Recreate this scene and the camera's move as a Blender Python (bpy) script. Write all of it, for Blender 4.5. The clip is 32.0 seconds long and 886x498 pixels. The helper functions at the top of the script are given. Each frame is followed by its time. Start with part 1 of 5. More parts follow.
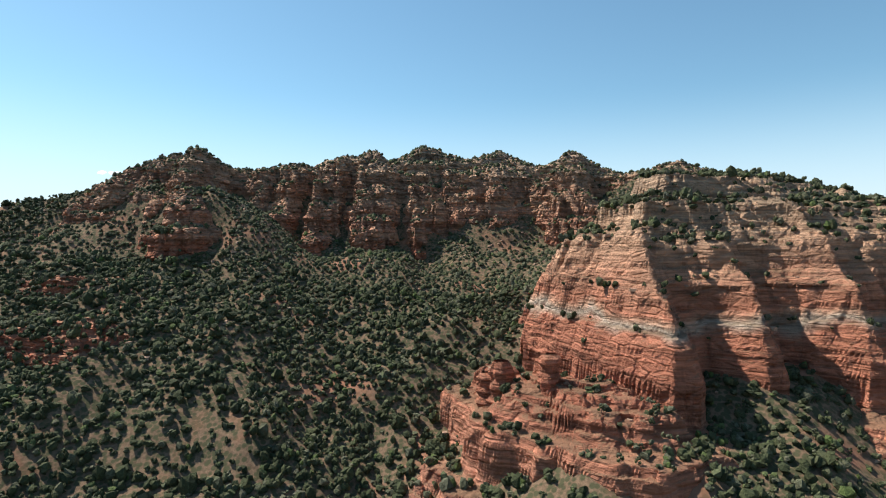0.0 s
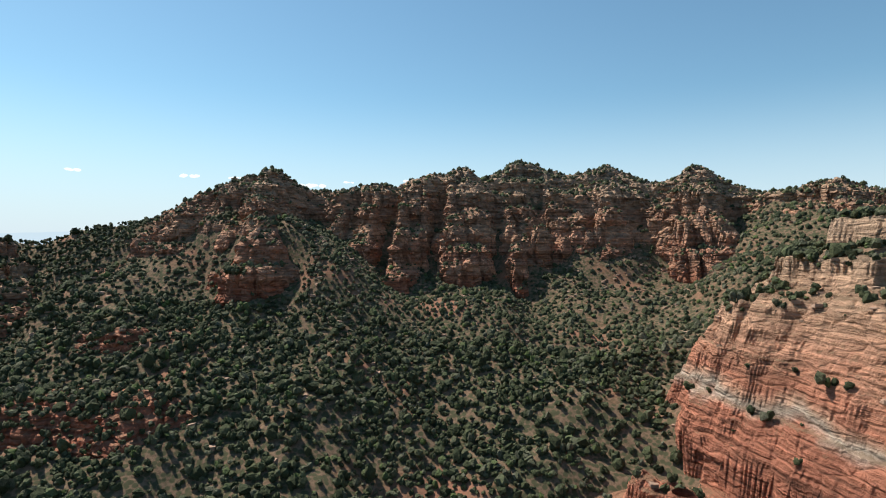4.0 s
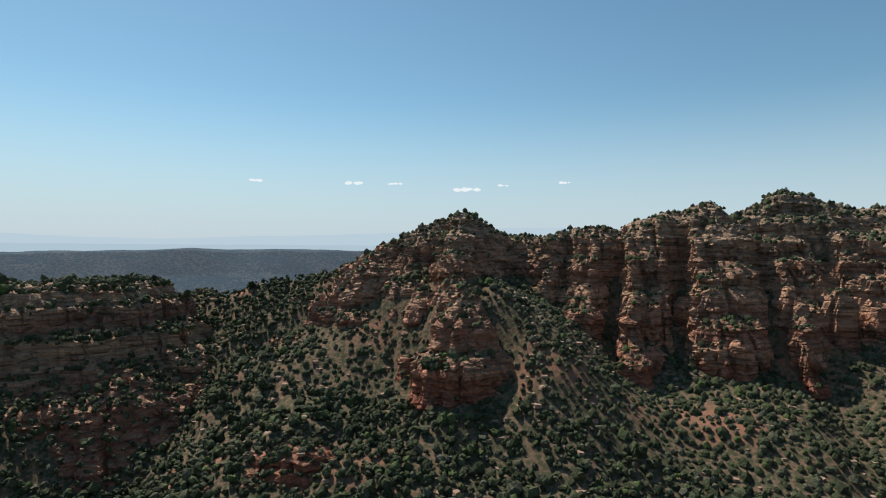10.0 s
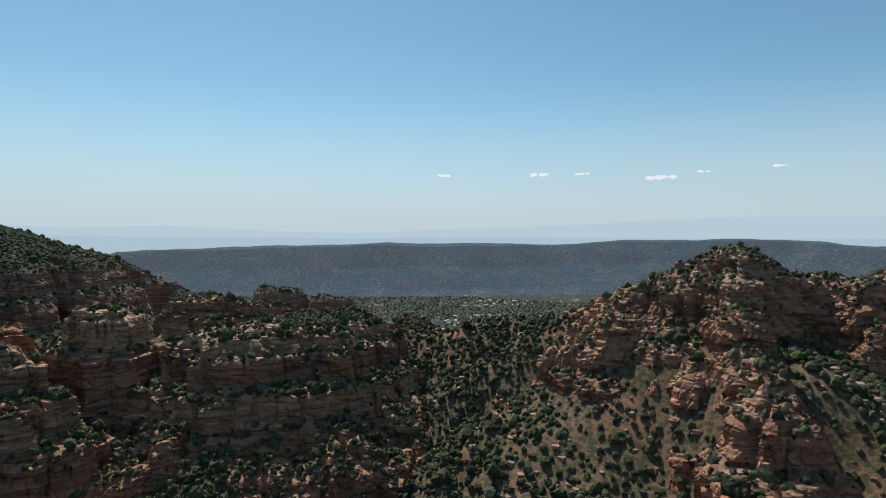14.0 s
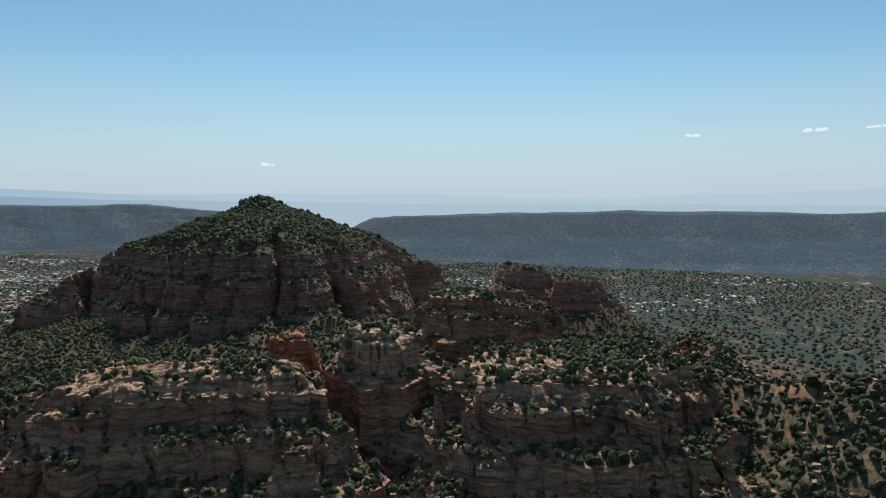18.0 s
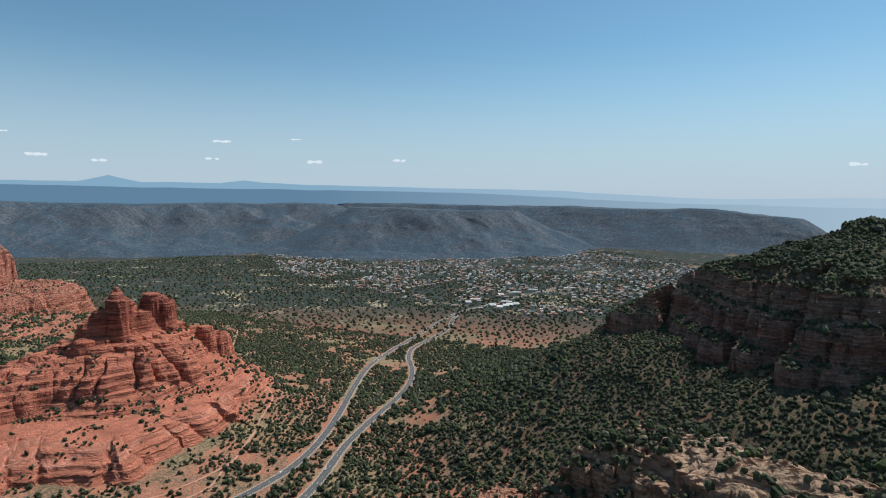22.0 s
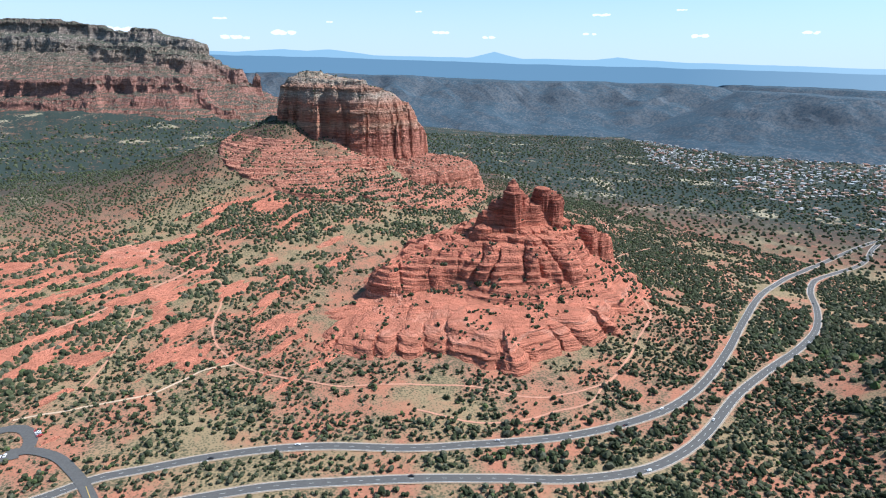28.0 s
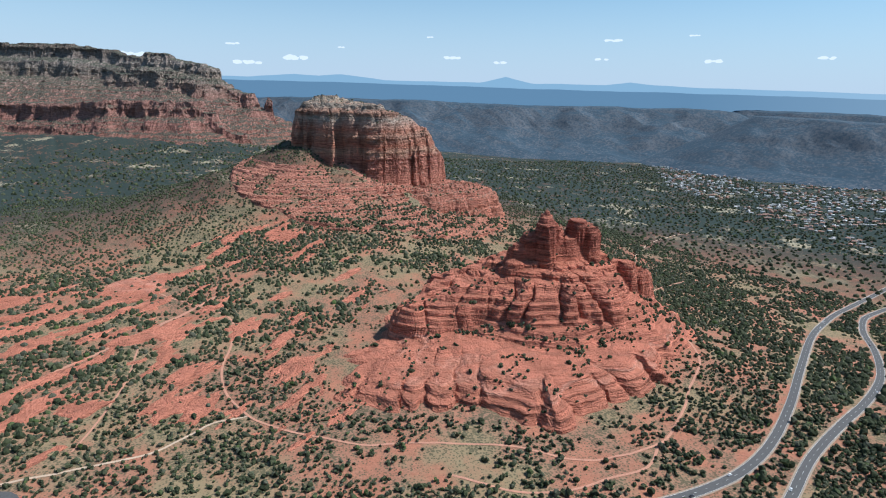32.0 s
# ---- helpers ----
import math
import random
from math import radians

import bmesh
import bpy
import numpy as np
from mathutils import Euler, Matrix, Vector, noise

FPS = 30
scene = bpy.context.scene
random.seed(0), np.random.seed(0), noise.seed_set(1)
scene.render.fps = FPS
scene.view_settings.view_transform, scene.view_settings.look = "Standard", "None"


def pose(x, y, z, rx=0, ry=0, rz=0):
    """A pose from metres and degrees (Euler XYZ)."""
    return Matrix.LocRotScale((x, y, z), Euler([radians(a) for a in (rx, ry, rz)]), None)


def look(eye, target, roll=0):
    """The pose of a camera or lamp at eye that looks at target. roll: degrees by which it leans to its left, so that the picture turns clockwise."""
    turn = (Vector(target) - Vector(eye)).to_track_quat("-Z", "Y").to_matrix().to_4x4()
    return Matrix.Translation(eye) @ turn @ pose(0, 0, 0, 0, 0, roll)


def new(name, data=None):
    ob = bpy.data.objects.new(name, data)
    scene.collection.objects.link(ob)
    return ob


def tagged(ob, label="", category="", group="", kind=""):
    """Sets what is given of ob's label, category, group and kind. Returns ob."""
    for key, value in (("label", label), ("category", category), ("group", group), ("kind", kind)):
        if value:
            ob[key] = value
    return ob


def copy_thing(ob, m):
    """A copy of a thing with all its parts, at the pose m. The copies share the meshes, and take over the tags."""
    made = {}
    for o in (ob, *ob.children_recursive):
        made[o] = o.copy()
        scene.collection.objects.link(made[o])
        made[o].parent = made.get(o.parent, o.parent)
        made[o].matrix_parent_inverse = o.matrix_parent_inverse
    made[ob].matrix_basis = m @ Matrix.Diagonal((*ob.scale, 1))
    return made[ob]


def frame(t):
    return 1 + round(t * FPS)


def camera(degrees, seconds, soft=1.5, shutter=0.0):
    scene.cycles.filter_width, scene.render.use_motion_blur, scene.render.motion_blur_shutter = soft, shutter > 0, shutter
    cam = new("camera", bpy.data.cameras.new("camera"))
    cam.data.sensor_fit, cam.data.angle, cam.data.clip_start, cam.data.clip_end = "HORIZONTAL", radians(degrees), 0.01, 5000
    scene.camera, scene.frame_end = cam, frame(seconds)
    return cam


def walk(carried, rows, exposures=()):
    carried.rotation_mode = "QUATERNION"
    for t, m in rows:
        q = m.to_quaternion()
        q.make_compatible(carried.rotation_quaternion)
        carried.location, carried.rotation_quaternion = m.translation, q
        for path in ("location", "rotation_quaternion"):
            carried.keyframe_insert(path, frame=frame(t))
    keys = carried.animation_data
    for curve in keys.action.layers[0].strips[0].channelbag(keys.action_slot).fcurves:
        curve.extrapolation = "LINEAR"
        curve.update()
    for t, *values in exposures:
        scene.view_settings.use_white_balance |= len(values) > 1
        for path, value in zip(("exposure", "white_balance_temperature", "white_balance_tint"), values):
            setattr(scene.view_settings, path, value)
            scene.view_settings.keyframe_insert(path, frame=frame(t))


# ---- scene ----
cam = camera(74.2, 32.0, 1.1)
METRES, EYE, TILT, LEAN, TURN = 500.0, 165.0, 0.0, 0.0, 0.0
ROWS = [
    (0.0, 0.0, 0.0, 0.0, 0.0, 0.0, -0.0),
    (0.5, -0.0047, 0.0144, 0.0053, 0.63, 0.01, -0.04),
    (1.0, -0.0097, 0.0286, 0.0108, 1.26, -0.02, -0.06),
    (1.5, -0.0154, 0.0426, 0.0166, 2.15, -0.07, -0.09),
    (2.0, -0.0208, 0.0563, 0.022, 3.05, -0.05, -0.11),
    (2.5, -0.0271, 0.0701, 0.0276, 3.74, -0.08, -0.17),
    (3.0, -0.0336, 0.0837, 0.0332, 4.53, -0.1, -0.22),
    (3.5, -0.0408, 0.0971, 0.0389, 5.38, -0.15, -0.26),
    (5.5, -0.068, 0.1466, 0.0601, 9.96, -0.13, -0.32),
    (6.0, -0.077, 0.1586, 0.0656, 11.18, -0.15, -0.34),
    (6.5, -0.0847, 0.1705, 0.0708, 12.57, -0.16, -0.36),
    (7.0, -0.0934, 0.1823, 0.0763, 13.91, -0.2, -0.38),
    (7.5, -0.1019, 0.194, 0.0814, 15.3, -0.2, -0.39),
    (8.0, -0.1118, 0.2055, 0.0874, 16.56, -0.31, -0.42),
    (8.5, -0.1207, 0.2167, 0.0924, 17.94, -0.28, -0.41),
    (9.0, -0.1307, 0.2279, 0.098, 19.07, -0.31, -0.42),
    (9.5, -0.1401, 0.239, 0.1034, 19.86, -0.3, -0.41),
    (10.0, -0.1505, 0.2498, 0.1087, 20.98, -0.3, -0.45),
    (10.5, -0.1603, 0.2599, 0.114, 23.55, -0.33, -0.42),
    (11.0, -0.1713, 0.27, 0.1193, 25.97, -0.37, -0.4),
    (11.5, -0.1825, 0.2796, 0.1246, 27.47, -0.37, -0.38),
    (12.0, -0.1943, 0.2888, 0.1304, 28.95, -0.41, -0.35),
    (12.5, -0.2065, 0.2976, 0.1362, 30.32, -0.43, -0.33),
    (13.0, -0.2189, 0.3054, 0.142, 32.78, -0.48, -0.28),
    (13.5, -0.231, 0.3129, 0.1476, 36.19, -0.48, -0.18),
    (15.5, -0.2828, 0.3375, 0.1708, 43.56, -4.87, 0.11),
    (16.0, -0.2969, 0.3421, 0.1763, 46.3, -5.12, 0.15),
    (16.5, -0.3115, 0.3463, 0.1816, 49.95, -5.11, 0.15),
    (17.0, -0.3261, 0.3488, 0.1869, 53.33, -5.06, 0.13),
    (17.5, -0.341, 0.3507, 0.192, 57.1, -5.0, 0.11),
    (18.0, -0.3556, 0.3515, 0.1971, 60.95, -4.91, 0.07),
    (18.5, -0.3704, 0.3515, 0.2019, 64.83, -4.81, 0.07),
    (19.0, -0.3847, 0.3491, 0.2073, 72.67, -4.77, 0.03),
    (19.5, -0.3972, 0.3458, 0.2128, 80.21, -4.78, 0.02),
    (20.0, -0.4093, 0.3405, 0.2191, 86.53, -4.81, 0.03),
    (20.5, -0.4195, 0.3333, 0.2247, 94.11, -4.75, -0.03),
    (21.0, -0.4301, 0.3252, 0.2297, 100.22, -4.72, -0.13),
    (21.5, -0.4381, 0.3159, 0.2352, 106.35, -4.67, -0.27),
    (22.0, -0.4463, 0.3063, 0.24, 112.14, -4.95, -0.42),
    (22.5, -0.4537, 0.2951, 0.2461, 116.65, -9.0, -0.51),
    (23.0, -0.4608, 0.282, 0.2519, 123.19, -13.41, -0.63),
    (23.5, -0.4644, 0.2677, 0.2582, 130.11, -17.82, -0.93),
    (24.0, -0.4694, 0.2521, 0.2659, 136.35, -21.79, -1.2),
    (24.5, -0.4717, 0.2394, 0.2721, 142.19, -21.88, -1.41),
    (25.0, -0.4761, 0.2277, 0.2773, 145.38, -21.91, -1.44),
    (25.5, -0.4783, 0.2122, 0.2801, 145.45, -21.86, -1.48),
    (27.5, -0.4906, 0.1485, 0.2836, 145.86, -20.99, -1.39),
    (28.0, -0.4938, 0.1324, 0.2842, 146.05, -17.2, -1.38),
    (28.5, -0.4959, 0.1178, 0.2804, 146.16, -14.78, -1.32),
    (29.0, -0.4989, 0.1019, 0.2807, 146.24, -14.83, -1.31),
    (29.5, -0.5022, 0.086, 0.2808, 146.33, -14.87, -1.32),
    (30.0, -0.5054, 0.07, 0.2808, 146.43, -14.91, -1.36),
    (30.5, -0.5085, 0.0539, 0.2808, 146.53, -14.93, -1.4),
    (31.0, -0.5112, 0.0375, 0.2805, 146.62, -14.93, -1.42),
    (31.5, -0.5138, 0.0212, 0.2803, 146.69, -14.94, -1.44),
    (32.0, -0.5162, 0.0047, 0.2802, 146.77, -14.96, -1.47),
]
walk(cam, [(t, pose(0, 0, EYE, TILT, LEAN, TURN) @ pose(METRES * x, METRES * y, METRES * z, 90 + pitch, roll, yaw)) for t, x, y, z, yaw, pitch, roll in ROWS],
     [(0.0, 0.68, 6650, 10), (3.0, 0.56, 6650, 10), (6.0, 0.3, 6600, 10), (9.0, 0.14, 6600, 10), (12.0, 0.04, 6550, 10), (18.0, 0.04, 6400, 10), (22.5, -0.06, 6080, 10), (24.0, 0.62, 5750, 10), (25.5, 0.74, 5500, 10), (27.5, 0.7, 5550, 10), (28.2, 0.46, 5650, 10), (29.0, 0.2, 5650, 10), (32.0, 0.16, 5650, 10)])

# ---- sky, sun, exposure ----
SUN_YAW, SUN_UP = 61.0, 53.0
sun_way = Vector((-math.sin(radians(SUN_YAW)) * math.cos(radians(SUN_UP)), math.cos(radians(SUN_YAW)) * math.cos(radians(SUN_UP)), math.sin(radians(SUN_UP))))
world = bpy.data.worlds.new("sky")
scene.world = world
world.use_nodes = True
wt = world.node_tree
sky = wt.nodes.new("ShaderNodeTexSky")
sky.sky_type, sky.sun_disc = "NISHITA", False
sky.sun_elevation, sky.sun_rotation = radians(SUN_UP), radians(-SUN_YAW)
sky.altitude, sky.air_density, sky.dust_density, sky.ozone_density = 1400, 1.1, 0.8, 2.8
wt.nodes["Background"].inputs["Strength"].default_value = 0.1
# thin summer haze: the sky pales towards the horizon all round
way = wt.nodes.new("ShaderNodeTexCoord")
up = wt.nodes.new("ShaderNodeSeparateXYZ")
wt.links.new(way.outputs["Generated"], up.inputs[0])
pale = wt.nodes.new("ShaderNodeMapRange")
pale.interpolation_type = "SMOOTHSTEP"
for key, value in zip((1, 2, 3, 4), (-0.02, 0.26, 0.95, 0.0)):
    pale.inputs[key].default_value = value
wt.links.new(up.outputs[2], pale.inputs[0])
tint = wt.nodes.new("ShaderNodeMix")
tint.data_type, tint.blend_type = "RGBA", "MULTIPLY"
tint.inputs[0].default_value, tint.inputs[7].default_value = 1.0, (0.86, 1.07, 0.98, 1)
wt.links.new(sky.outputs[0], tint.inputs[6])
haze = wt.nodes.new("ShaderNodeMix")
haze.data_type = "RGBA"
haze.inputs[7].default_value = (4.9, 5.8, 6.7, 1)
wt.links.new(pale.outputs[0], haze.inputs[0])
wt.links.new(tint.outputs[2], haze.inputs[6])
wt.links.new(haze.outputs[2], wt.nodes["Background"].inputs["Color"])
sun = new("sun", bpy.data.lights.new("sun", "SUN"))
sun.data.energy, sun.data.angle, sun.data.color = 4.8, radians(0.53), (1.0, 0.95, 0.87)
sun.matrix_world = look(sun_way * 900, (0, 0, 0))

# ---- noise and shape tools ----


def lattice(ix, iy, seed):
    h = (ix * 374761393 + iy * 668265263 + seed * 1442695041) & 0x7FFFFFFF
    h = ((h ^ (h >> 13)) * 1274126177) & 0x7FFFFFFF
    return ((h ^ (h >> 16)) & 0xFFFF) / 32767.5 - 1.0


def vnoise(x, y, seed=0):
    """Smooth noise from -1 to 1 with features one unit wide."""
    fx, fy = np.floor(x), np.floor(y)
    ix, iy = fx.astype(np.int64), fy.astype(np.int64)
    u, v = x - fx, y - fy
    u, v = u * u * u * (u * (u * 6 - 15) + 10), v * v * v * (v * (v * 6 - 15) + 10)
    a, b = lattice(ix, iy, seed), lattice(ix + 1, iy, seed)
    c, d = lattice(ix, iy + 1, seed), lattice(ix + 1, iy + 1, seed)
    return a + (b - a) * u + (c - a) * v + (a - b - c + d) * u * v


def fbm(x, y, size, octaves=4, seed=0, gain=0.5):
    total, amp = 0.0, 1.0
    px, py = x / size + 13.7 * seed, y / size - 7.3 * seed
    for k in range(octaves):
        total = total + amp * vnoise(px, py, seed + k)
        px, py, amp = px * 1.93 + py * 0.52 + 3.1, py * 1.93 - px * 0.52 + 1.7, amp * gain
    return total


def ridged(x, y, size, octaves=3, seed=0):
    """0 in narrow creases, 1 on broad backs."""
    total, amp, whole = 0.0, 1.0, 0.0
    for k in range(octaves):
        total = total + amp * np.minimum(1, np.abs(vnoise(x / size + 5.1 * k, y / size - 3.3 * k, seed + k)) * 2.2)
        whole, amp, size = whole + amp, amp * 0.5, size * 0.47
    return total / whole


def blocks(x, y, size, seed=0):
    """Jointed rock: a random value for each block, and the crack between blocks (0 in it, 1 away from it)."""
    px, py = x / size, y / size
    fx, fy = np.floor(px).astype(np.int64), np.floor(py).astype(np.int64)
    d1, d2, val = np.full(np.shape(px), 9.0), np.full(np.shape(px), 9.0), np.zeros(np.shape(px))
    for i in (-1, 0, 1):
        for j in (-1, 0, 1):
            cx, cy = fx + i, fy + j
            d = np.hypot(cx + 0.5 + 0.45 * lattice(cx, cy, seed) - px, cy + 0.5 + 0.45 * lattice(cx, cy, seed + 9) - py)
            near = d < d1
            d2 = np.where(near, d1, np.minimum(d2, d))
            val = np.where(near, lattice(cx, cy, seed + 17), val)
            d1 = np.where(near, d, d1)
    return val, np.clip((d2 - d1) * 5, 0, 1)


def broken(z, x, y, size, lift, seed):
    """Rock broken into blocks that stand at uneven heights."""
    v, c = blocks(x + 2 * vnoise(x / 9, y / 9, seed), y + 2 * vnoise(x / 9 + 7, y / 9, seed), size, seed)
    w, e = blocks(x, y, size * 0.42, seed + 30)
    return z + lift * v - 0.55 * lift * (1 - c) + 0.45 * lift * w - 0.25 * lift * (1 - e)


def layers(seed, low, high, thin, thick, power):
    """A table that turns an even slope into ledges and risers; the beds lie level all over the place."""
    rng = np.random.RandomState(seed)
    zs, outs, z = [low], [low], low
    while z < high:
        t = rng.uniform(thin, thick)
        p = power * rng.uniform(0.6, 1.3)
        f = np.linspace(0, 1, 9)[1:]
        g = f**p / (f**p + (1 - f) ** p)
        zs.extend(z + t * f), outs.extend(z + t * g)
        z += t
    return np.array(zs), np.array(outs)


BIG, FINE = layers(3, -80, 520, 7, 19, 2.6), layers(8, -80, 520, 1.6, 4.6, 2.8)


def strata(z, x, y, big=0.6, fine=0.8):
    tilt = 1.4 * fbm(x, y, 60, 2, 40) + 0.004 * x
    z = z + tilt
    z = z + big * (np.interp(z, *BIG) - z)
    z = z + fine * (np.interp(z, *FINE) - z)
    return z - tilt


def bed_table(seed, thin, thick):
    """How far each bed stands out of a cliff (or back), by height."""
    rng = np.random.RandomState(seed)
    zs, outs, z = [], [], -100.0
    while z < 520:
        t, o = rng.uniform(thin, thick), rng.uniform(-1, 1)
        zs += [z + 0.12 * t, z + 0.95 * t]
        outs += [o, o - 0.25]
        z += t
    return np.array(zs), np.array(outs)


BEDS = bed_table(31, 1.3, 4.2)


def carve(X, Y, Z, height, amp, scale=1.0, seed=0, chips=1.0, e=4.0):
    """Cut steep faces into proud and recessed beds and jointed blocks, with real overhangs."""
    gx, gy = (height(X + e, Y) - Z) / e, (height(X, Y + e) - Z) / e
    g = np.hypot(gx, gy) + 1e-6
    steep = np.clip((g - 0.55) / 0.9, 0, 1)
    tilt = 1.2 * vnoise(X / 55, Y / 55, 41) + 0.01 * X
    v, c = blocks((0.83 * X + 0.56 * Y) / scale, 1.7 * Z / scale, 5.5, seed + 3)
    w, k = blocks((0.56 * X - 0.83 * Y) / scale, 0.35 * Z / scale, 9.0, seed + 5)
    out = np.interp((Z + tilt) / scale, *BEDS) * (0.7 + 0.4 * vnoise(X / 21, Y / 21, seed)) + chips * (0.45 * v - 0.6 * (1 - c) + 0.5 * w - 0.9 * (1 - k))
    out = amp * out * steep
    return X - gx / g * out, Y - gy / g * out, Z


def drop(x, y, spine, table):
    """The height of a ridge: crest points (x, y, z) and a table of (distance, how far below the crest)."""
    ds, fs = zip(*table)
    best = np.full(np.shape(x), -1e4)
    for (ax, ay, az), (bx, by, bz) in zip(spine, spine[1:]):
        ex, ey = bx - ax, by - ay
        t = np.clip(((x - ax) * ex + (y - ay) * ey) / (ex * ex + ey * ey), 0, 1)
        d = np.hypot(x - ax - t * ex, y - ay - t * ey)
        best = np.maximum(best, az + (bz - az) * t - np.interp(d, ds, fs))
    return best


def inside(x, y, corners):
    """Signed distance to a closed outline: positive inside."""
    d, odd = np.full(np.shape(x), 1e9), np.zeros(np.shape(x), bool)
    for (ax, ay), (bx, by) in zip(corners, corners[1:] + corners[:1]):
        ex, ey = bx - ax, by - ay
        t = np.clip(((x - ax) * ex + (y - ay) * ey) / (ex * ex + ey * ey), 0, 1)
        d = np.minimum(d, np.hypot(x - ax - t * ex, y - ay - t * ey))
        if ey:
            odd ^= ((ay > y) != (by > y)) & (x < ex * (y - ay) / ey + ax)
    return np.where(odd, d, -d)


def along(x, y, corners):
    """How far round a closed outline the nearest point of it lies, in metres."""
    best, u, run = np.full(np.shape(x), 1e9), np.zeros(np.shape(x)), 0.0
    for (ax, ay), (bx, by) in zip(corners, corners[1:] + corners[:1]):
        ex, ey = bx - ax, by - ay
        t = np.clip(((x - ax) * ex + (y - ay) * ey) / (ex * ex + ey * ey), 0, 1)
        d = np.hypot(x - ax - t * ex, y - ay - t * ey)
        u, best = np.where(d < best, run + t * math.hypot(ex, ey), u), np.minimum(best, d)
        run += math.hypot(ex, ey)
    return u


def bulges(u, width, seed):
    """Rounded fused columns in a row: 0 in the cleft between two, 1 on the back; and a value for each column."""
    p = u / width + 0.55 * vnoise(u / width * 0.8, 0 * u + seed, seed)
    f = p - np.floor(p)
    return np.sqrt(np.clip(1 - (2 * f - 1) ** 2, 0, 1)), lattice(np.floor(p).astype(np.int64), 0 * np.floor(p).astype(np.int64), seed)


def near_line(x, y, pts):
    d = np.full(np.shape(x), 1e9)
    for (ax, ay), (bx, by) in zip(pts, pts[1:]):
        ex, ey = bx - ax, by - ay
        t = np.clip(((x - ax) * ex + (y - ay) * ey) / (ex * ex + ey * ey), 0, 1)
        d = np.minimum(d, np.hypot(x - ax - t * ex, y - ay - t * ey))
    return d


def smooth_line(pts, step=6.0):
    """An even, rounded line through the points."""
    p = np.array(pts, float)
    out = []
    for i in range(len(p) - 1):
        a, b, c, d = p[max(i - 1, 0)], p[i], p[i + 1], p[min(i + 2, len(p) - 1)]
        n = max(2, int(np.hypot(*(c - b)[:2]) / step))
        for t in np.arange(n) / n:
            out.append(0.5 * (2 * b + (c - a) * t + (2 * a - 5 * b + 4 * c - d) * t * t + (3 * b - a - 3 * c + d) * t**3))
    out.append(p[-1])
    return np.array(out)


def mesh_of(name, verts, faces, material, smooth=False):
    """A mesh from numpy arrays of corners and of triangles or quads."""
    me = bpy.data.meshes.new(name)
    n, k = faces.shape
    me.vertices.add(len(verts)), me.loops.add(n * k), me.polygons.add(n)
    me.vertices.foreach_set("co", np.ascontiguousarray(verts, np.float32).ravel())
    me.loops.foreach_set("vertex_index", np.ascontiguousarray(faces, np.int32).ravel())
    me.polygons.foreach_set("loop_start", np.arange(0, n * k, k, dtype=np.int32))
    me.polygons.foreach_set("use_smooth", np.full(n, smooth))
    me.materials.append(material)
    me.update(calc_edges=True)
    return me


def sheet(name, X, Y, Z, keep, material, smooth=False):
    n, m = X.shape
    ids = np.arange(n * m).reshape(n, m)
    quads = np.stack([ids[:-1, :-1], ids[1:, :-1], ids[1:, 1:], ids[:-1, 1:]], -1).reshape(-1, 4)
    if keep is not None:
        k = keep[:-1, :-1] | keep[1:, :-1] | keep[1:, 1:] | keep[:-1, 1:]
        quads = quads[k.ravel()]
    used, back = np.unique(quads, return_inverse=True)
    verts = np.stack([X, Y, Z], -1).reshape(-1, 3)[used]
    return new(name, mesh_of(name, verts, back.reshape(-1, 4), material, smooth))


def rows_of(ox, oy, wx, wy, reach, height, m, fine, tail=1.0):
    """Sample lines that start at (ox, oy) and run along (wx, wy): points even along the slope, so that cliffs get as many as flats."""
    t = np.linspace(0, 1, fine)[None, :] * np.asarray(reach).reshape(-1, 1)
    h = height(ox[:, None] + t * wx[:, None], oy[:, None] + t * wy[:, None])
    pad = np.pad(h, ((3, 3), (0, 0)), "edge")
    soft = sum(pad[i : i + len(h)] for i in range(7)) / 7
    weight = np.where(np.linspace(0, 1, fine)[1:] > tail, 0.2, 1.0)
    run = np.concatenate([np.zeros((len(h), 1)), np.cumsum(weight * np.hypot(np.diff(t, axis=1), np.diff(soft, axis=1)), 1)], 1)
    T = np.stack([np.interp(np.linspace(0, r[-1], m), r, tt) for r, tt in zip(run, t)])
    X, Y = ox[:, None] + T * wx[:, None], oy[:, None] + T * wy[:, None]
    return X, Y, height(X, Y)


def fan(height, cx, cy, reach, spokes, m, fine=500):
    a = np.linspace(0, 2 * math.pi, spokes + 1)
    one = np.ones_like(a)
    return rows_of(one * cx, one * cy, np.cos(a), np.sin(a), one * reach, height, m, fine)


def strips(height, x0, y0, x1, y1, along, reach, m, fine=600, tail=1.0):
    """Lines side by side from the edge (x0, y0)-(x1, y1), running to its left for the given reach."""
    s = np.linspace(0, 1, along)
    length = math.hypot(x1 - x0, y1 - y0)
    nx, ny = -(y1 - y0) / length, (x1 - x0) / length
    return rows_of(x0 + (x1 - x0) * s, y0 + (y1 - y0) * s, s * 0 + nx, s * 0 + ny, s * 0 + reach, height, m, fine, tail)


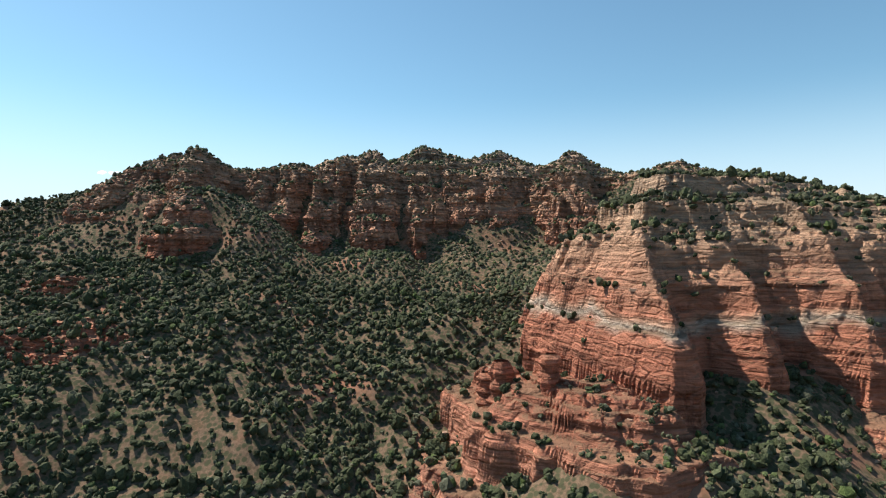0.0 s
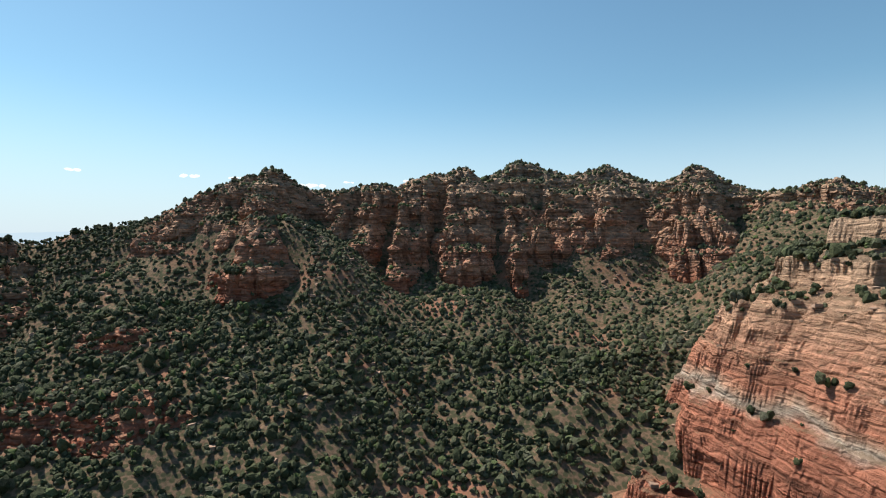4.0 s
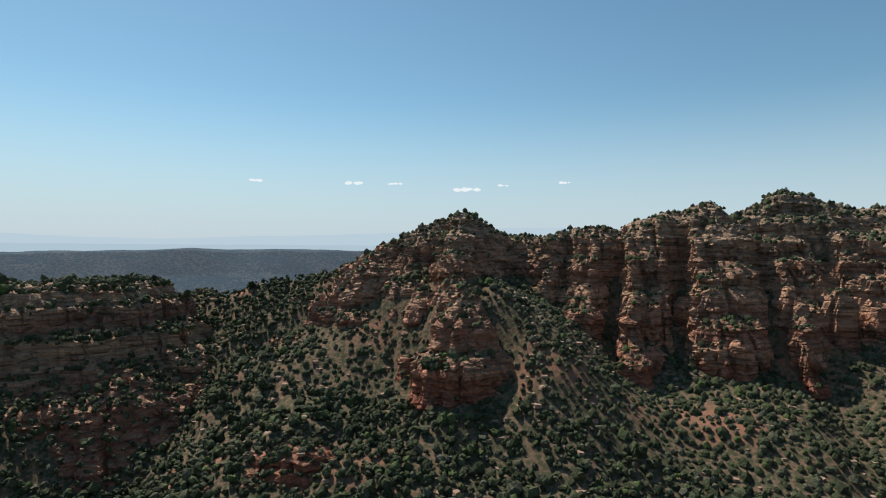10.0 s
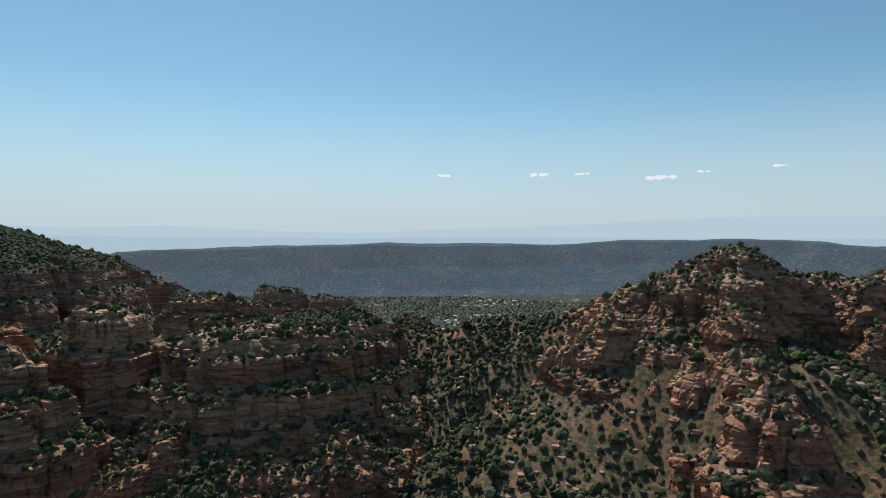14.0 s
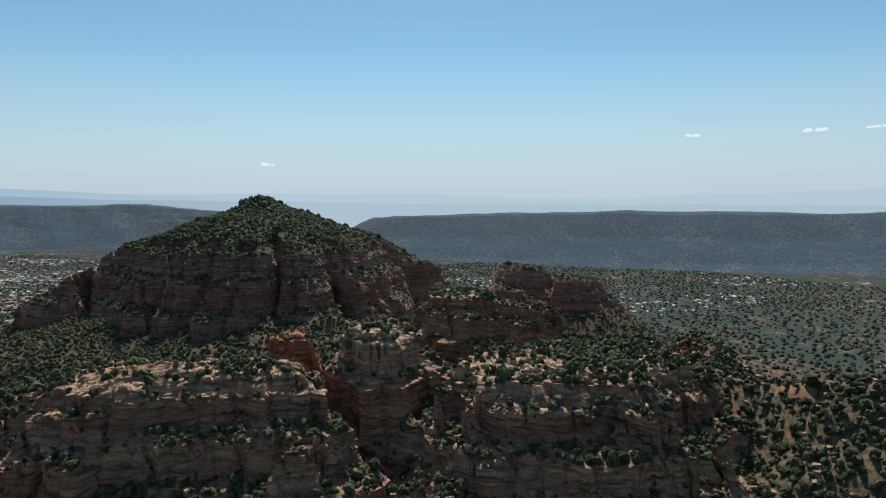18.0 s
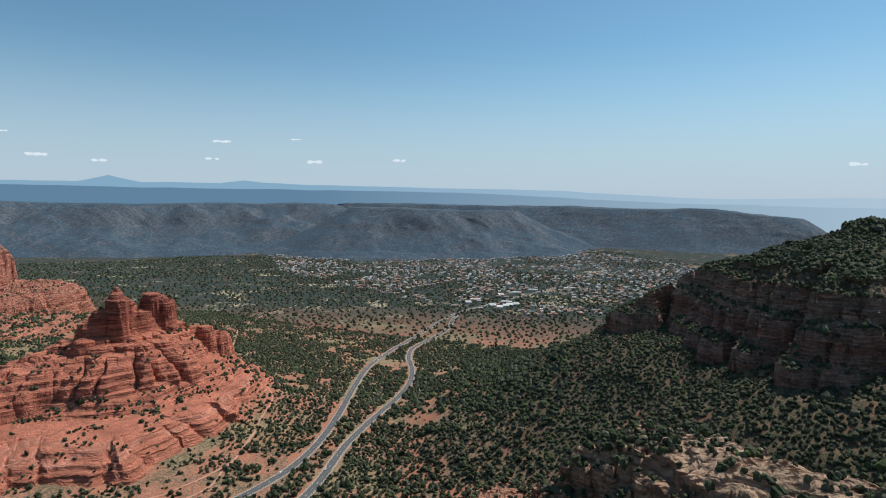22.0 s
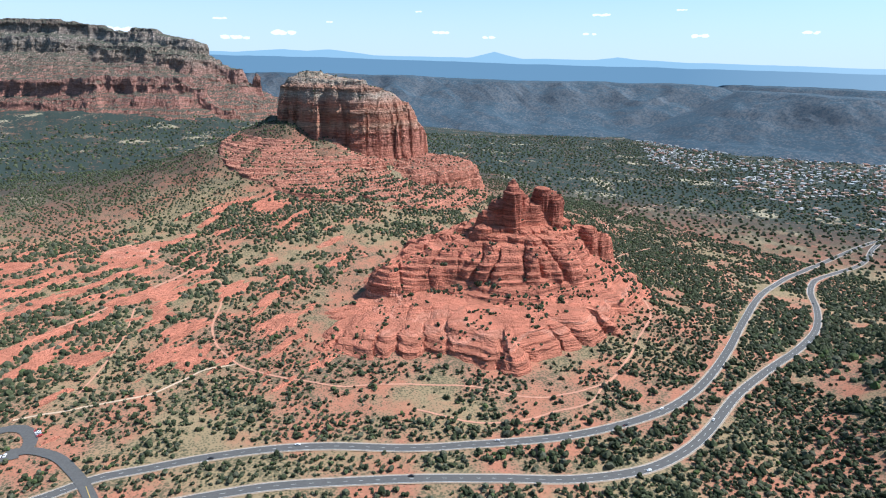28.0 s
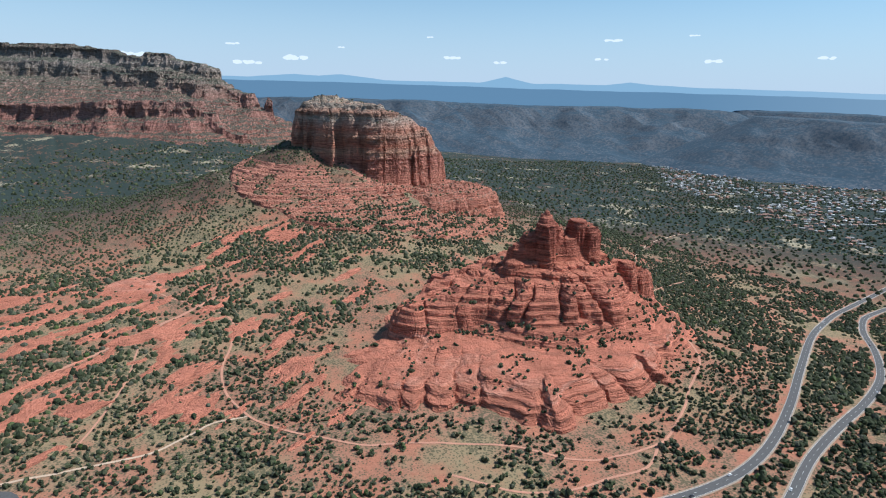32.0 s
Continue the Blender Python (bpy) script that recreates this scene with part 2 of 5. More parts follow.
# ---- the plan: lines and heights ----
WEST_ROAD = [(-120, -384), (-199, -377), (-241, -380), (-276, -372), (-318, -361), (-362, -345), (-405, -322), (-466, -280), (-538, -246), (-595, -226), (-662, -214), (-717, -213), (-778, -224), (-862, -251), (-958, -288), (-1105, -343), (-1203, -371), (-1310, -394), (-1464, -408), (-1645, -424), (-1768, -428), (-1858, -414), (-2053, -366), (-2241, -304), (-2700, -150)]
EAST_ROAD = [(-120, -352), (-198, -343), (-232, -338), (-268, -327), (-307, -316), (-347, -302), (-387, -282), (-449, -247), (-508, -209), (-551, -184), (-604, -166), (-652, -164), (-703, -172), (-785, -193), (-870, -206), (-944, -215), (-1015, -229), (-1078, -249), (-1155, -284), (-1234, -328), (-1305, -356), (-1350, -364), (-1423, -364), (-1497, -364), (-1571, -376), (-1664, -402), (-1735, -417)]
RIDGE = [(330, 395, 178), (240, 400, 205), (175, 440, 229), (145, 460, 224), (108, 475, 243), (80, 480, 232), (45, 488, 246), (20, 488, 239), (-14, 490, 251), (-44, 478, 236), (-55, 470, 243), (-100, 448, 230), (-150, 440, 225), (-178, 415, 238), (-226, 403, 220), (-280, 400, 214), (-330, 405, 200), (-375, 455, 192)]
BUTTRESS = [(-178, 415, 238), (-165, 380, 216), (-154, 352, 196)]
RIDGE_ROCK = RIDGE[:14] + [(-205, 406, 223), (-232, 404, 209), (-262, 402, 190)]
SPUR = [(-178, 415, 214), (-160, 365, 184), (-152, 338, 168), (-205, 298, 156)]
WEST_RIDGE = [(-330, 405, 194), (-350, 320, 186), (-405, 300, 184), (-445, 310, 176), (-500, 360, 166), (-560, 390, 166), (-627, 381, 165), (-760, 350, 150)]
SLAB_RIDGE = [(-420, 232, 166), (-440, 190, 168), (-470, 150, 156)]
PROMONTORY = [(175, 440, 229), (130, 310, 172), (110, 240, 140), (60, 215, 124)]
LEE_FOOT = [(400, -2700, 70), (-130, -2700, 75), (-480, -2480, 80), (-740, -2330, 70), (-940, -2600, 45)]


def plain(x, y):
    z = np.interp(-x, [-3000, 0, 250, 500, 750, 1100, 1350, 2000, 3000, 4000, 6000], [40, 7, 7, 10, 1, -22, -32, -45, -30, 0, 20])
    z = z + np.interp(-y, [500, 900, 1800, 3000, 6000], [0, 18, 50, 60, 40]) * np.interp(-x, [900, 1700], [1, 0])
    z = z + np.interp(y, [600, 1500, 3000, 6000], [0, -30, -20, 20])
    talus = drop(x, y, [(-720, -1300, 190), (-712, -1235, 180), (-765, -1150, 148), (-830, -1085, 112), (-960, -1120, 98), (-1050, -1200, 90)], [(0, 0), (25, 3), (70, 26), (150, 62), (260, 104), (400, 140), (600, 168), (2000, 500)])
    bell = drop(x, y, [(-640, -520, 22), (-780, -500, 24)], [(0, 0), (120, 6), (220, 16), (320, 26), (2000, 300)])
    hill = drop(x, y, [(-880, 330, 152), (-1020, 380, 155), (-985, 190, 136)], [(0, 0), (90, 14), (150, 36), (240, 84), (340, 128), (440, 160), (2000, 400)])
    knolls = drop(x, y, [(-1000, 775, 112), (-975, 800, 112), (-925, 855, 98)], [(0, 0), (60, 22), (140, 74), (260, 118), (2000, 400)])
    lee = drop(x, y, LEE_FOOT, [(0, -40), (300, 0), (700, 40), (3000, 200)])
    for part_z in (talus, bell, hill, knolls, lee):
        k = 14.0
        z = np.maximum(z, part_z) + np.maximum(0, k - np.abs(z - part_z)) ** 2 / (4 * k)
    return z


def upland(x, y):
    wx, wy = x + 14 * fbm(x, y, 70, 3, 21), y + 14 * fbm(x, y, 70, 3, 27)
    z = drop(wx, wy, RIDGE, [(0, 12), (40, 48), (75, 82), (175, 118), (285, 166), (400, 205), (520, 232), (900, 270), (3000, 600)])
    for spine, table in (
        (SPUR, [(0, 4), (40, 26), (100, 60), (200, 115), (2000, 900)]),
        ([(-185, 412, 228), (-214, 388, 200), (-246, 352, 172)], [(0, 2), (30, 20), (60, 42), (130, 88), (2000, 900)]),
        (WEST_RIDGE, [(0, 8), (30, 27), (70, 48), (150, 98), (260, 150), (400, 190), (3000, 700)]),
        (SLAB_RIDGE, [(0, 15), (25, 35), (60, 68), (135, 132), (250, 170), (2000, 700)]),
        (PROMONTORY, [(0, 8), (40, 20), (80, 45), (160, 88), (260, 128), (2000, 700)]),
    ):
        p = drop(wx, wy, spine, table)
        z = np.maximum(z, p) + np.maximum(0, 10 - np.abs(z - p)) ** 2 / 40
    return z


def ground_z(x, y):
    a, b = plain(x, y), upland(x, y)
    k = 16.0
    z = np.maximum(a, b) + np.maximum(0, k - np.abs(a - b)) ** 2 / (4 * k)
    road = np.minimum(near_line(x, y, WEST_ROAD), near_line(x, y, EAST_ROAD))
    rough = np.clip((road - 12) / 30, 0, 1)
    high = np.clip((z - 30) / 60, 0, 1)
    return z + rough * ((1.2 + 2.2 * high) * fbm(x, y, 42, 4, 2) - 7 * high * (0.45 - ridged(x, y, 75, 2, 12))) - 0.3


# Solid rock: each mass has its own height function.
TOWERS = [(-39, 414, 186, 6.5, 42), (-52, 420, 190, 6, 40), (-20, 424, 184, 6.5, 36), (-3, 434, 200, 7.5, 48), (12, 438, 194, 6, 40), (27, 442, 196, 7, 42), (44, 455, 213, 9, 56), (88, 462, 190, 7, 30), (-66, 428, 196, 7, 36), (-120, 426, 200, 9, 40), (108, 452, 196, 8, 34)]


def ridge_z(x, y):
    u = x + 9 * fbm(x, y, 40, 2, 46)
    broad, _ = bulges(u, 47, 45)
    slim, v = bulges(u + 0.25 * y, 15, 48)
    flute = 15 * (1 - broad) + 7 * (1 - slim) ** 1.4 - 4 * v + 5 * fbm(x, y, 26, 3, 55)
    fade = np.clip((490 - y) / 50, 0.2, 1)
    d_x, d_y = x + 4 * fbm(x, y, 15, 2, 56), y - 6 - 0.9 * (flute - 9) * fade
    z = drop(d_x, d_y, RIDGE_ROCK, [(0, 0), (11, 5), (15, 13), (29, 20), (33, 33), (46, 39), (50, 55), (62, 61), (66, 80), (80, 92), (92, 112), (2000, 2000)])
    spur = drop(d_x, d_y, BUTTRESS, [(0, 0), (12, 6), (17, 18), (30, 25), (34, 42), (47, 50), (52, 68), (70, 84), (90, 120), (2000, 2000)])
    z = np.maximum(z, spur)
    for gx, gy, w in ((-100, 420, 6), (-30, 424, 6), (-3, 424, 5), (-146, 412, 14), (64, 436, 11), (30, 434, 4), (-70, 430, 5), (126, 446, 10)):
        z = z - 30 * np.exp(-(((x - gx) / (0.85 * w)) ** 2)) * np.exp(-(((y - gy + 6) / 24) ** 2))
    for cx, cy, top, r, fall in TOWERS:
        rr = np.hypot(x - cx, 0.8 * (y - cy)) * (1 + 0.2 * fbm(x, y, 9, 2, 57)) / r
        z = np.maximum(z, top - np.interp(rr, [0, 0.5, 0.8, 1.0, 1.15, 1.5, 2.2, 5.0], [0, 2, 7, 0.5 * fall, 0.8 * fall, fall, fall + 20, fall + 150]))
    z = z + 1.5
    z = broken(z, x, y, 11, 1.5 * np.clip((500 - y) / 60, 0.35, 1), 58)
    z = strata(z, x, y, 0.4, 0.75)
    return z + 0.5 * fbm(x, y, 6, 2, 58)


PROM = [(34, 292), (37, 262), (46, 226), (57, 194), (69, 175), (76, 176), (82, 187), (90, 200), (96, 196), (104, 187), (112, 188), (118, 197), (124, 207), (131, 200), (139, 190), (148, 188), (158, 196), (166, 207), (174, 198), (186, 190), (230, 190), (300, 230), (300, 420), (190, 440), (120, 400), (60, 330)]


def promontory_z(x, y):
    d = inside(x, y, PROM) + 3 * fbm(x, y, 26, 3, 60) - 2.5 * (1 - ridged(x, y, 17, 2, 63))
    z = np.interp(d, [-300, -60, -24, -12, 0, 3, 7, 10, 13, 18, 21, 33, 36, 50, 53, 72, 76, 100, 140], [-300, 66, 90, 103, 113, 130, 138, 144, 150, 160, 169, 174, 183, 188, 196, 201, 208, 214, 226])
    roof = 160 - 0.237 * x + 0.267 * y + 5 * fbm(x, y, 34, 3, 69)
    z = np.minimum(z, roof) - np.maximum(0, 16 - np.abs(z - roof)) ** 2 / 64
    e = inside(x, y, [(-8, 244), (4, 206), (10, 182), (22, 164), (44, 150), (68, 148), (92, 162), (82, 196), (50, 240), (20, 268)]) + 4 * fbm(x, y, 24, 3, 67) - 4 * (1 - ridged(x, y, 22, 1, 68))
    z = np.maximum(z, np.interp(e, [-120, -20, 0, 3, 7, 12, 15, 30], [-200, 80, 93, 104, 108, 111, 116, 119]))
    z = broken(z, x, y, 11, 0.9, 64)
    z = strata(z, x, y, 0.6, 0.85)
    return z + 0.5 * fbm(x, y, 5, 2, 66)


# flat-topped rock masses of the spur: outline, height of the top, its fall per metre along x and y, ledges below the rim
SLAB = [(-396, 236), (-402, 222), (-412, 206), (-420, 186), (-428, 166), (-452, 152), (-470, 134), (-486, 116), (-498, 120), (-506, 140), (-484, 166), (-462, 192), (-446, 214), (-420, 242)]
TOWER = [(-401, 258), (-397, 276), (-404, 292), (-428, 298), (-442, 276), (-424, 256)]
KNOB = [(-468, 246), (-470, 262), (-484, 268), (-496, 256), (-488, 240)]
BENCH = [(-376, 286), (-356, 290), (-346, 300), (-336, 310), (-326, 326), (-316, 336), (-312, 352), (-330, 384), (-372, 402), (-402, 362), (-398, 312)]
SPUR_END = [(-380, 448), (-376, 470), (-396, 486), (-418, 476), (-410, 452)]
FAR_MASS = [(-478, 436), (-500, 412), (-522, 394), (-548, 384), (-580, 378), (-600, 392), (-580, 424), (-540, 440), (-500, 450)]
LEDGES = [(-90, -96), (-54, -62), (-36, -48), (-33, -37), (-22, -32), (-19, -20), (-9, -16), (-7, -7), (-2, -5), (0, -1), (20, 1)]
SLABS = [(-30, -60), (-9, -10), (-4, -6), (-1, -4), (2, -1), (8, 1)]
STUMP = [(-40, -140), (-10, -30), (-5, -22), (-2, -12), (0, -8), (2, -2), (6, 1)]
# name, outline, height of the top, its middle, fall per metre along x and y, ledges below the rim
MASSES = [
    ("sandstone_ledge", SLAB, 194, (-450, 175), 0.04, 0.32, LEDGES),
    ("rock_tower", TOWER, 205, (-415, 275), -0.05, 0.0, [(-70, -100), (-34, -56), (-15, -43), (-8, -38), (-5, -17), (3, -13), (5, -1), (14, 3)]),
    ("red_rock_knob", KNOB, 194, (-482, 254), 0.0, 0.0, [(-40, -140), (-12, -44), (-5, -32), (0, -10), (3, -3), (8, 1), (14, 3)]),
    ("sandstone_bench", BENCH, 197, (-350, 320), 0.02, 0.02, [(-90, -90), (-56, -56), (-28, -38), (-16, -30), (-14, -23), (-4, -19), (-2, -9), (4, -6), (6, -1), (20, 1)]),
    ("rock_spur", SPUR_END, 184, (-396, 466), 0.0, 0.0, [(-40, -140), (-14, -50), (-5, -34), (0, -12), (4, -5), (10, 0)]),
    ("far_outcrop", FAR_MASS, 193, (-545, 404), 0.02, -0.25, [(-60, -100), (-32, -56), (-19, -46), (-16, -31), (-8, -27), (-5, -14), (3, -10), (5, -2), (14, 0), (24, 3)]),
    ("rock_pinnacle", [(-374, 218), (-370, 230), (-380, 236), (-388, 226)], 177, (-378, 226), 0.0, 0.0, STUMP),
    ("rock_pinnacle", [(-408, 186), (-402, 196), (-392, 194), (-392, 182), (-400, 176)], 166, (-400, 186), 0.0, 0.0, STUMP),
    ("tilted_slab", [(-214, 282), (-198, 274), (-182, 282), (-178, 296), (-192, 304), (-210, 296)], 150, (-196, 289), 0.1, 0.3, SLABS),
    ("tilted_slab", [(-216, 244), (-188, 238), (-152, 240), (-140, 252), (-160, 264), (-208, 262)], 133, (-178, 252), 0.05, 0.2, SLABS),
    ("tilted_slab", [(-736, 12), (-700, 2), (-640, -2), (-586, 26), (-580, 52), (-640, 76), (-700, 62)], 38, (-655, 38), 0.09, 0.0, [(-60, -90), (-20, -16), (-6, -8), (0, -4), (8, -1), (30, 3)]),
    ("rock_pinnacle", [(-352, 262), (-344, 276), (-330, 270), (-336, 256)], 162, (-340, 266), 0.0, 0.0, STUMP),
]


def mass_z(mass):
    _, outline, top, (cx, cy), fx, fy, steps = mass
    ds, fs = zip(*steps)
    k = 1.0 if len(outline) > 8 else 0.75 if top > 200 else 0.4

    def height(x, y):
        joint_v, joint = blocks(x + 3 * fbm(x, y, 12, 2, 70), y + 3 * fbm(x, y, 12, 2, 71), 13, 72)
        d = inside(x, y, outline) + k * (6.5 * fbm(x, y, 27, 3, 74) + 3.0 * joint_v - 4.0 * (1 - joint))
        z = top + fx * (x - cx) + np.minimum(0, fy * (y - cy)) + np.interp(d, ds, fs)
        z = broken(z, x, y, 8, 0.9, 77)
        return strata(z, x, y, 0.15, 0.75) + 0.4 * fbm(x, y, 6, 3, 76)
    return height


def west_rocks_z(x, y):
    z = np.full(np.shape(x), -300.0)
    for mass in MASSES:
        px, py = zip(*mass[1])
        m = (x > min(px) - 60) & (x < max(px) + 60) & (y > min(py) - 60) & (y < max(py) + 60)
        if m.any():
            z[m] = np.maximum(z[m], mass_z(mass)(x[m], y[m]))
    return z


HILL = [(-800, 235), (-850, 190), (-940, 140), (-1000, 50), (-1060, 80), (-1130, 260), (-1160, 420), (-1080, 600), (-900, 600), (-800, 480), (-745, 400), (-760, 330)]


def hill_z(x, y):
    u = along(x, y, HILL) + 14 * fbm(x, y, 70, 2, 81)
    broad, v = bulges(u, 84, 82)
    slim, _ = bulges(u, 27, 84)
    d = inside(x, y, HILL) - 62 * (1 - broad) ** 1.2 - 10 * (1 - slim) + 8 * v + 9 * fbm(x, y, 40, 3, 83) + 14
    z = np.interp(d, [-300, -40, 0, 5, 14, 19, 33, 39, 56, 64, 84, 90, 150], [-600, 40, 92, 114, 120, 143, 151, 172, 181, 203, 212, 226, 276])
    peak = drop(x, y, [(-970, 340, 266), (-1000, 352, 265), (-1010, 440, 232)], [(0, 0), (12, 3), (30, 14), (80, 34), (156, 58), (260, 122), (900, 600)]) + 3 * fbm(x, y, 40, 3, 88)
    wall = z < peak
    z = np.where(wall, strata(broken(np.minimum(z, peak), x, y, 16, 1.8, 86), x, y, 0.5, 0.6), np.minimum(z, peak))
    return z + 0.7 * fbm(x, y, 9, 3, 85)


def twin_z(x, y):
    wx, wy = x + 12 * fbm(x, y, 40, 3, 90), y + 12 * fbm(x, y, 40, 3, 93)
    z = drop(wx, wy, [(-1000, 775, 152), (-978, 800, 149)], [(0, 0), (10, 3), (20, 13), (30, 30), (60, 60), (150, 160), (900, 900)])
    z = np.maximum(z, drop(wx, wy, [(-940, 838, 138), (-912, 868, 128)], [(0, 0), (10, 3), (20, 12), (30, 27), (60, 56), (150, 150), (900, 900)]))
    return strata(z, x, y, 0.5, 0.6) + fbm(x, y, 9, 3, 96)


BELL_FOOT = [(-441, -488), (-494, -425), (-563, -372), (-609, -326), (-690, -325), (-769, -335), (-877, -400), (-940, -500), (-900, -640), (-760, -720), (-620, -720), (-500, -600)]
BELL_SHELF = [(-606, -592), (-620, -556), (-664, -508), (-690, -462), (-732, -430), (-800, -422), (-865, -450), (-890, -520), (-860, -600), (-770, -640), (-660, -630)]


SLICK = layers(17, -80, 520, 4.5, 9.5, 4.0)


def bell_z(x, y):
    wx, wy = x + 7 * fbm(x, y, 45, 3, 125), y + 7 * fbm(x, y, 45, 3, 126)
    # lower tier: stepped slickrock, split by clefts that run in from the edge
    d = inside(wx, wy, BELL_FOOT) + 12 * fbm(x, y, 85, 2, 101)
    lobe, v = bulges(along(wx, wy, BELL_FOOT), 34, 100)
    d = d - np.interp(d, [-40, 30, 110], [19, 17, 5]) * (1 - lobe) ** 1.3 + 5 * v
    wall = np.interp(d, [-200, -30, -6, 0, 8, 20, 34, 50, 70, 120], [-120, -12, 2, 8, 18, 26, 33, 37, 38, 39])
    slabs = np.interp(d, [-200, -30, -6, 0, 20, 60, 100, 140], [-120, -12, 3, 7, 13, 24, 32, 37])
    front = np.clip((y + 500) / 90, 0, 1)
    z = slabs + (wall - slabs) * front - 1.5 * (1 - ridged(x, y, 70, 1, 103))
    # upper tier: tall rounded columns side by side, undercut at their foot
    s = inside(wx, wy, BELL_SHELF) + 3 * fbm(x, y, 26, 3, 104)
    lobe, v = bulges(along(wx, wy, BELL_SHELF) + 6 * fbm(x, y, 40, 2, 105), 31, 106)
    s = s - np.interp(s, [-30, 25, 80], [21, 19, 3]) * (1 - lobe) ** 1.3 + 4 + 5 * v
    z = np.maximum(z, 38 + (np.interp(s, [-80, -4, 0, 2, 6, 12, 20, 32, 50, 80], [-200, 18, 38, 54, 66, 75, 83, 91, 98, 105]) - 38) * np.interp(x, [-900, -850, -740, -690, -600], [0.85, 1, 1, 0.82, 0.6]))
    core = drop(x + 5 * fbm(x, y, 22, 2, 120), y + 5 * fbm(x, y, 22, 2, 121), [(-738, -534, 118), (-762, -524, 136), (-812, -512, 134), (-840, -492, 108), (-868, -480, 96)], [(0, 0), (10, 3), (15, 16), (21, 34), (34, 44), (60, 62), (200, 150), (900, 900)])
    wing = drop(wx, wy, [(-612, -566, 66), (-650, -556, 79), (-700, -544, 93), (-745, -530, 114)], [(0, 0), (16, 4), (28, 12), (38, 24), (44, 42), (120, 110), (900, 900)]) - 7 * (1 - lobe) ** 2
    z = np.maximum(np.maximum(z, core), wing)
    cols = ((-762, -524, 167, 11, 30), (-757, -519, 160, 16, 60), (-772, -529, 153, 16, 56), (-786, -526, 144, 13, 46), (-808, -516, 156, 16, 58), (-820, -506, 150, 16, 60), (-744, -531, 142, 15, 48), (-731, -535, 128, 15, 40),
            (-752, -492, 104, 17, 30), (-787, -480, 103, 18, 32), (-826, -478, 102, 18, 34), (-862, -477, 101, 19, 40), (-884, -470, 92, 16, 36), (-720, -530, 110, 16, 26))
    for cx, cy, top, r, fall in cols:
        rr = np.hypot(x - cx, y - cy) * (1 + 0.16 * fbm(x, y, 11, 3, 107)) / r
        z = np.maximum(z, top - np.interp(rr, [0, 0.4, 0.72, 0.9, 1.0, 1.15, 1.7, 3.0, 6.0], [0, 2, 6, 13, 0.6 * fall, fall, fall + 26, fall + 90, 260]))
    w, c = blocks(x + 4 * fbm(x, y, 20, 2, 108), y, 15, 109)
    high = np.clip((z - 60) / 30, 0, 1)
    z = z + (0.1 + 0.5 * high) * w - (0.3 + 1.0 * high) * (1 - c)
    sag = 2.2 * fbm(x, y, 70, 2, 110)
    z = z + 0.72 * (np.interp(z + sag, *SLICK) - z - sag)
    z = strata(z, x, y, 0.0, 0.4)
    return z + 0.12 * fbm(x, y, 5, 2, 109)


COURT = [(-684, -1250), (-740, -1160), (-780, -1120), (-822, -1078), (-860, -1075), (-930, -1105), (-1010, -1140), (-1068, -1192), (-1060, -1270), (-980, -1330), (-860, -1390), (-740, -1370)]
COURT_STEP = [(-800, -1085), (-850, -1010), (-905, -972), (-1010, -985), (-1095, -1012), (-1140, -1070), (-1120, -1180), (-1000, -1240)]


STEPS = layers(5, -80, 520, 4, 8.5, 4.5)


def court_z(x, y):
    d = inside(x, y, COURT) - 18 * (1 - ridged(x, y, 80, 1, 111)) - 4 * (1 - ridged(x, y, 26, 1, 110)) + 5 + 2.5 * fbm(x, y, 24, 2, 113)
    cv, cc = blocks(x, y, 38, 124)
    d = d - 9 * (1 - cc) + 4 * cv
    cap = np.interp(-x, [690, 830, 900, 1040], [297, 280, 262, 214]) + 5 * fbm(x, y, 30, 3, 116)
    z = np.interp(d, [-250, -60, -8, 0, 4, 7, 12, 20, 30], [-400, 30, 92, 104, 140, 172, 214, 250, 300])
    z = np.minimum(z, cap - np.interp(d, [0, 8, 14, 26, 34, 50, 80], [90, 62, 54, 30, 22, 8, 0]))
    e = inside(x, y, COURT_STEP) - 8 * (1 - ridged(x, y, 36, 3, 118)) + 4 * fbm(x, y, 24, 3, 119)
    z = np.maximum(z, np.interp(e, [-200, -40, 0, 6, 12, 18, 24, 40, 60], [-300, -20, 40, 58, 64, 80, 84, 94, 104]))
    z = broken(z, x, y, 16, 1.4, 112)
    z = strata(z, x, y, 0.6, 0.6)
    base = plain(x, y)
    ramp = fbm(x, y, 150, 2, 114) + 0.3 * fbm(x, y, 34, 2, 128)
    ramp = np.interp(ramp, [-0.06, 0.14, 0.28], [-30, 0, 4]) - 60 * np.clip((34 - base) / 14, 0, 1) - 60 * np.clip((base - 150) / 20, 0, 1) - 60 * np.clip((np.hypot(x + 860, y + 1180) - 310) / 50, 0, 1)
    slick = np.interp(base + ramp + 2 * fbm(x, y, 40, 3, 115), *STEPS)
    z = np.maximum(z, slick)
    return z + 0.4 * fbm(x, y, 8, 3, 117)


LEE_BACK = [(500, -3900, 490), (14, -3686, 478), (-120, -3596, 476), (-389, -3417, 484), (-564, -3290, 458), (-627, -3186, 432), (-696, -3146, 452), (-757, -3103, 446), (-803, -3065, 422), (-867, -3019, 413), (-909, -2984, 394), (-966, -2923, 319), (-1045, -2857, 283)]
LEE_FRONT = [(420, -3300, 230), (8, -3132, 221), (-110, -2998, 225), (-356, -2779, 229), (-485, -2645, 253), (-724, -2485, 254), (-773, -2438, 208), (-855, -2359, 134)]


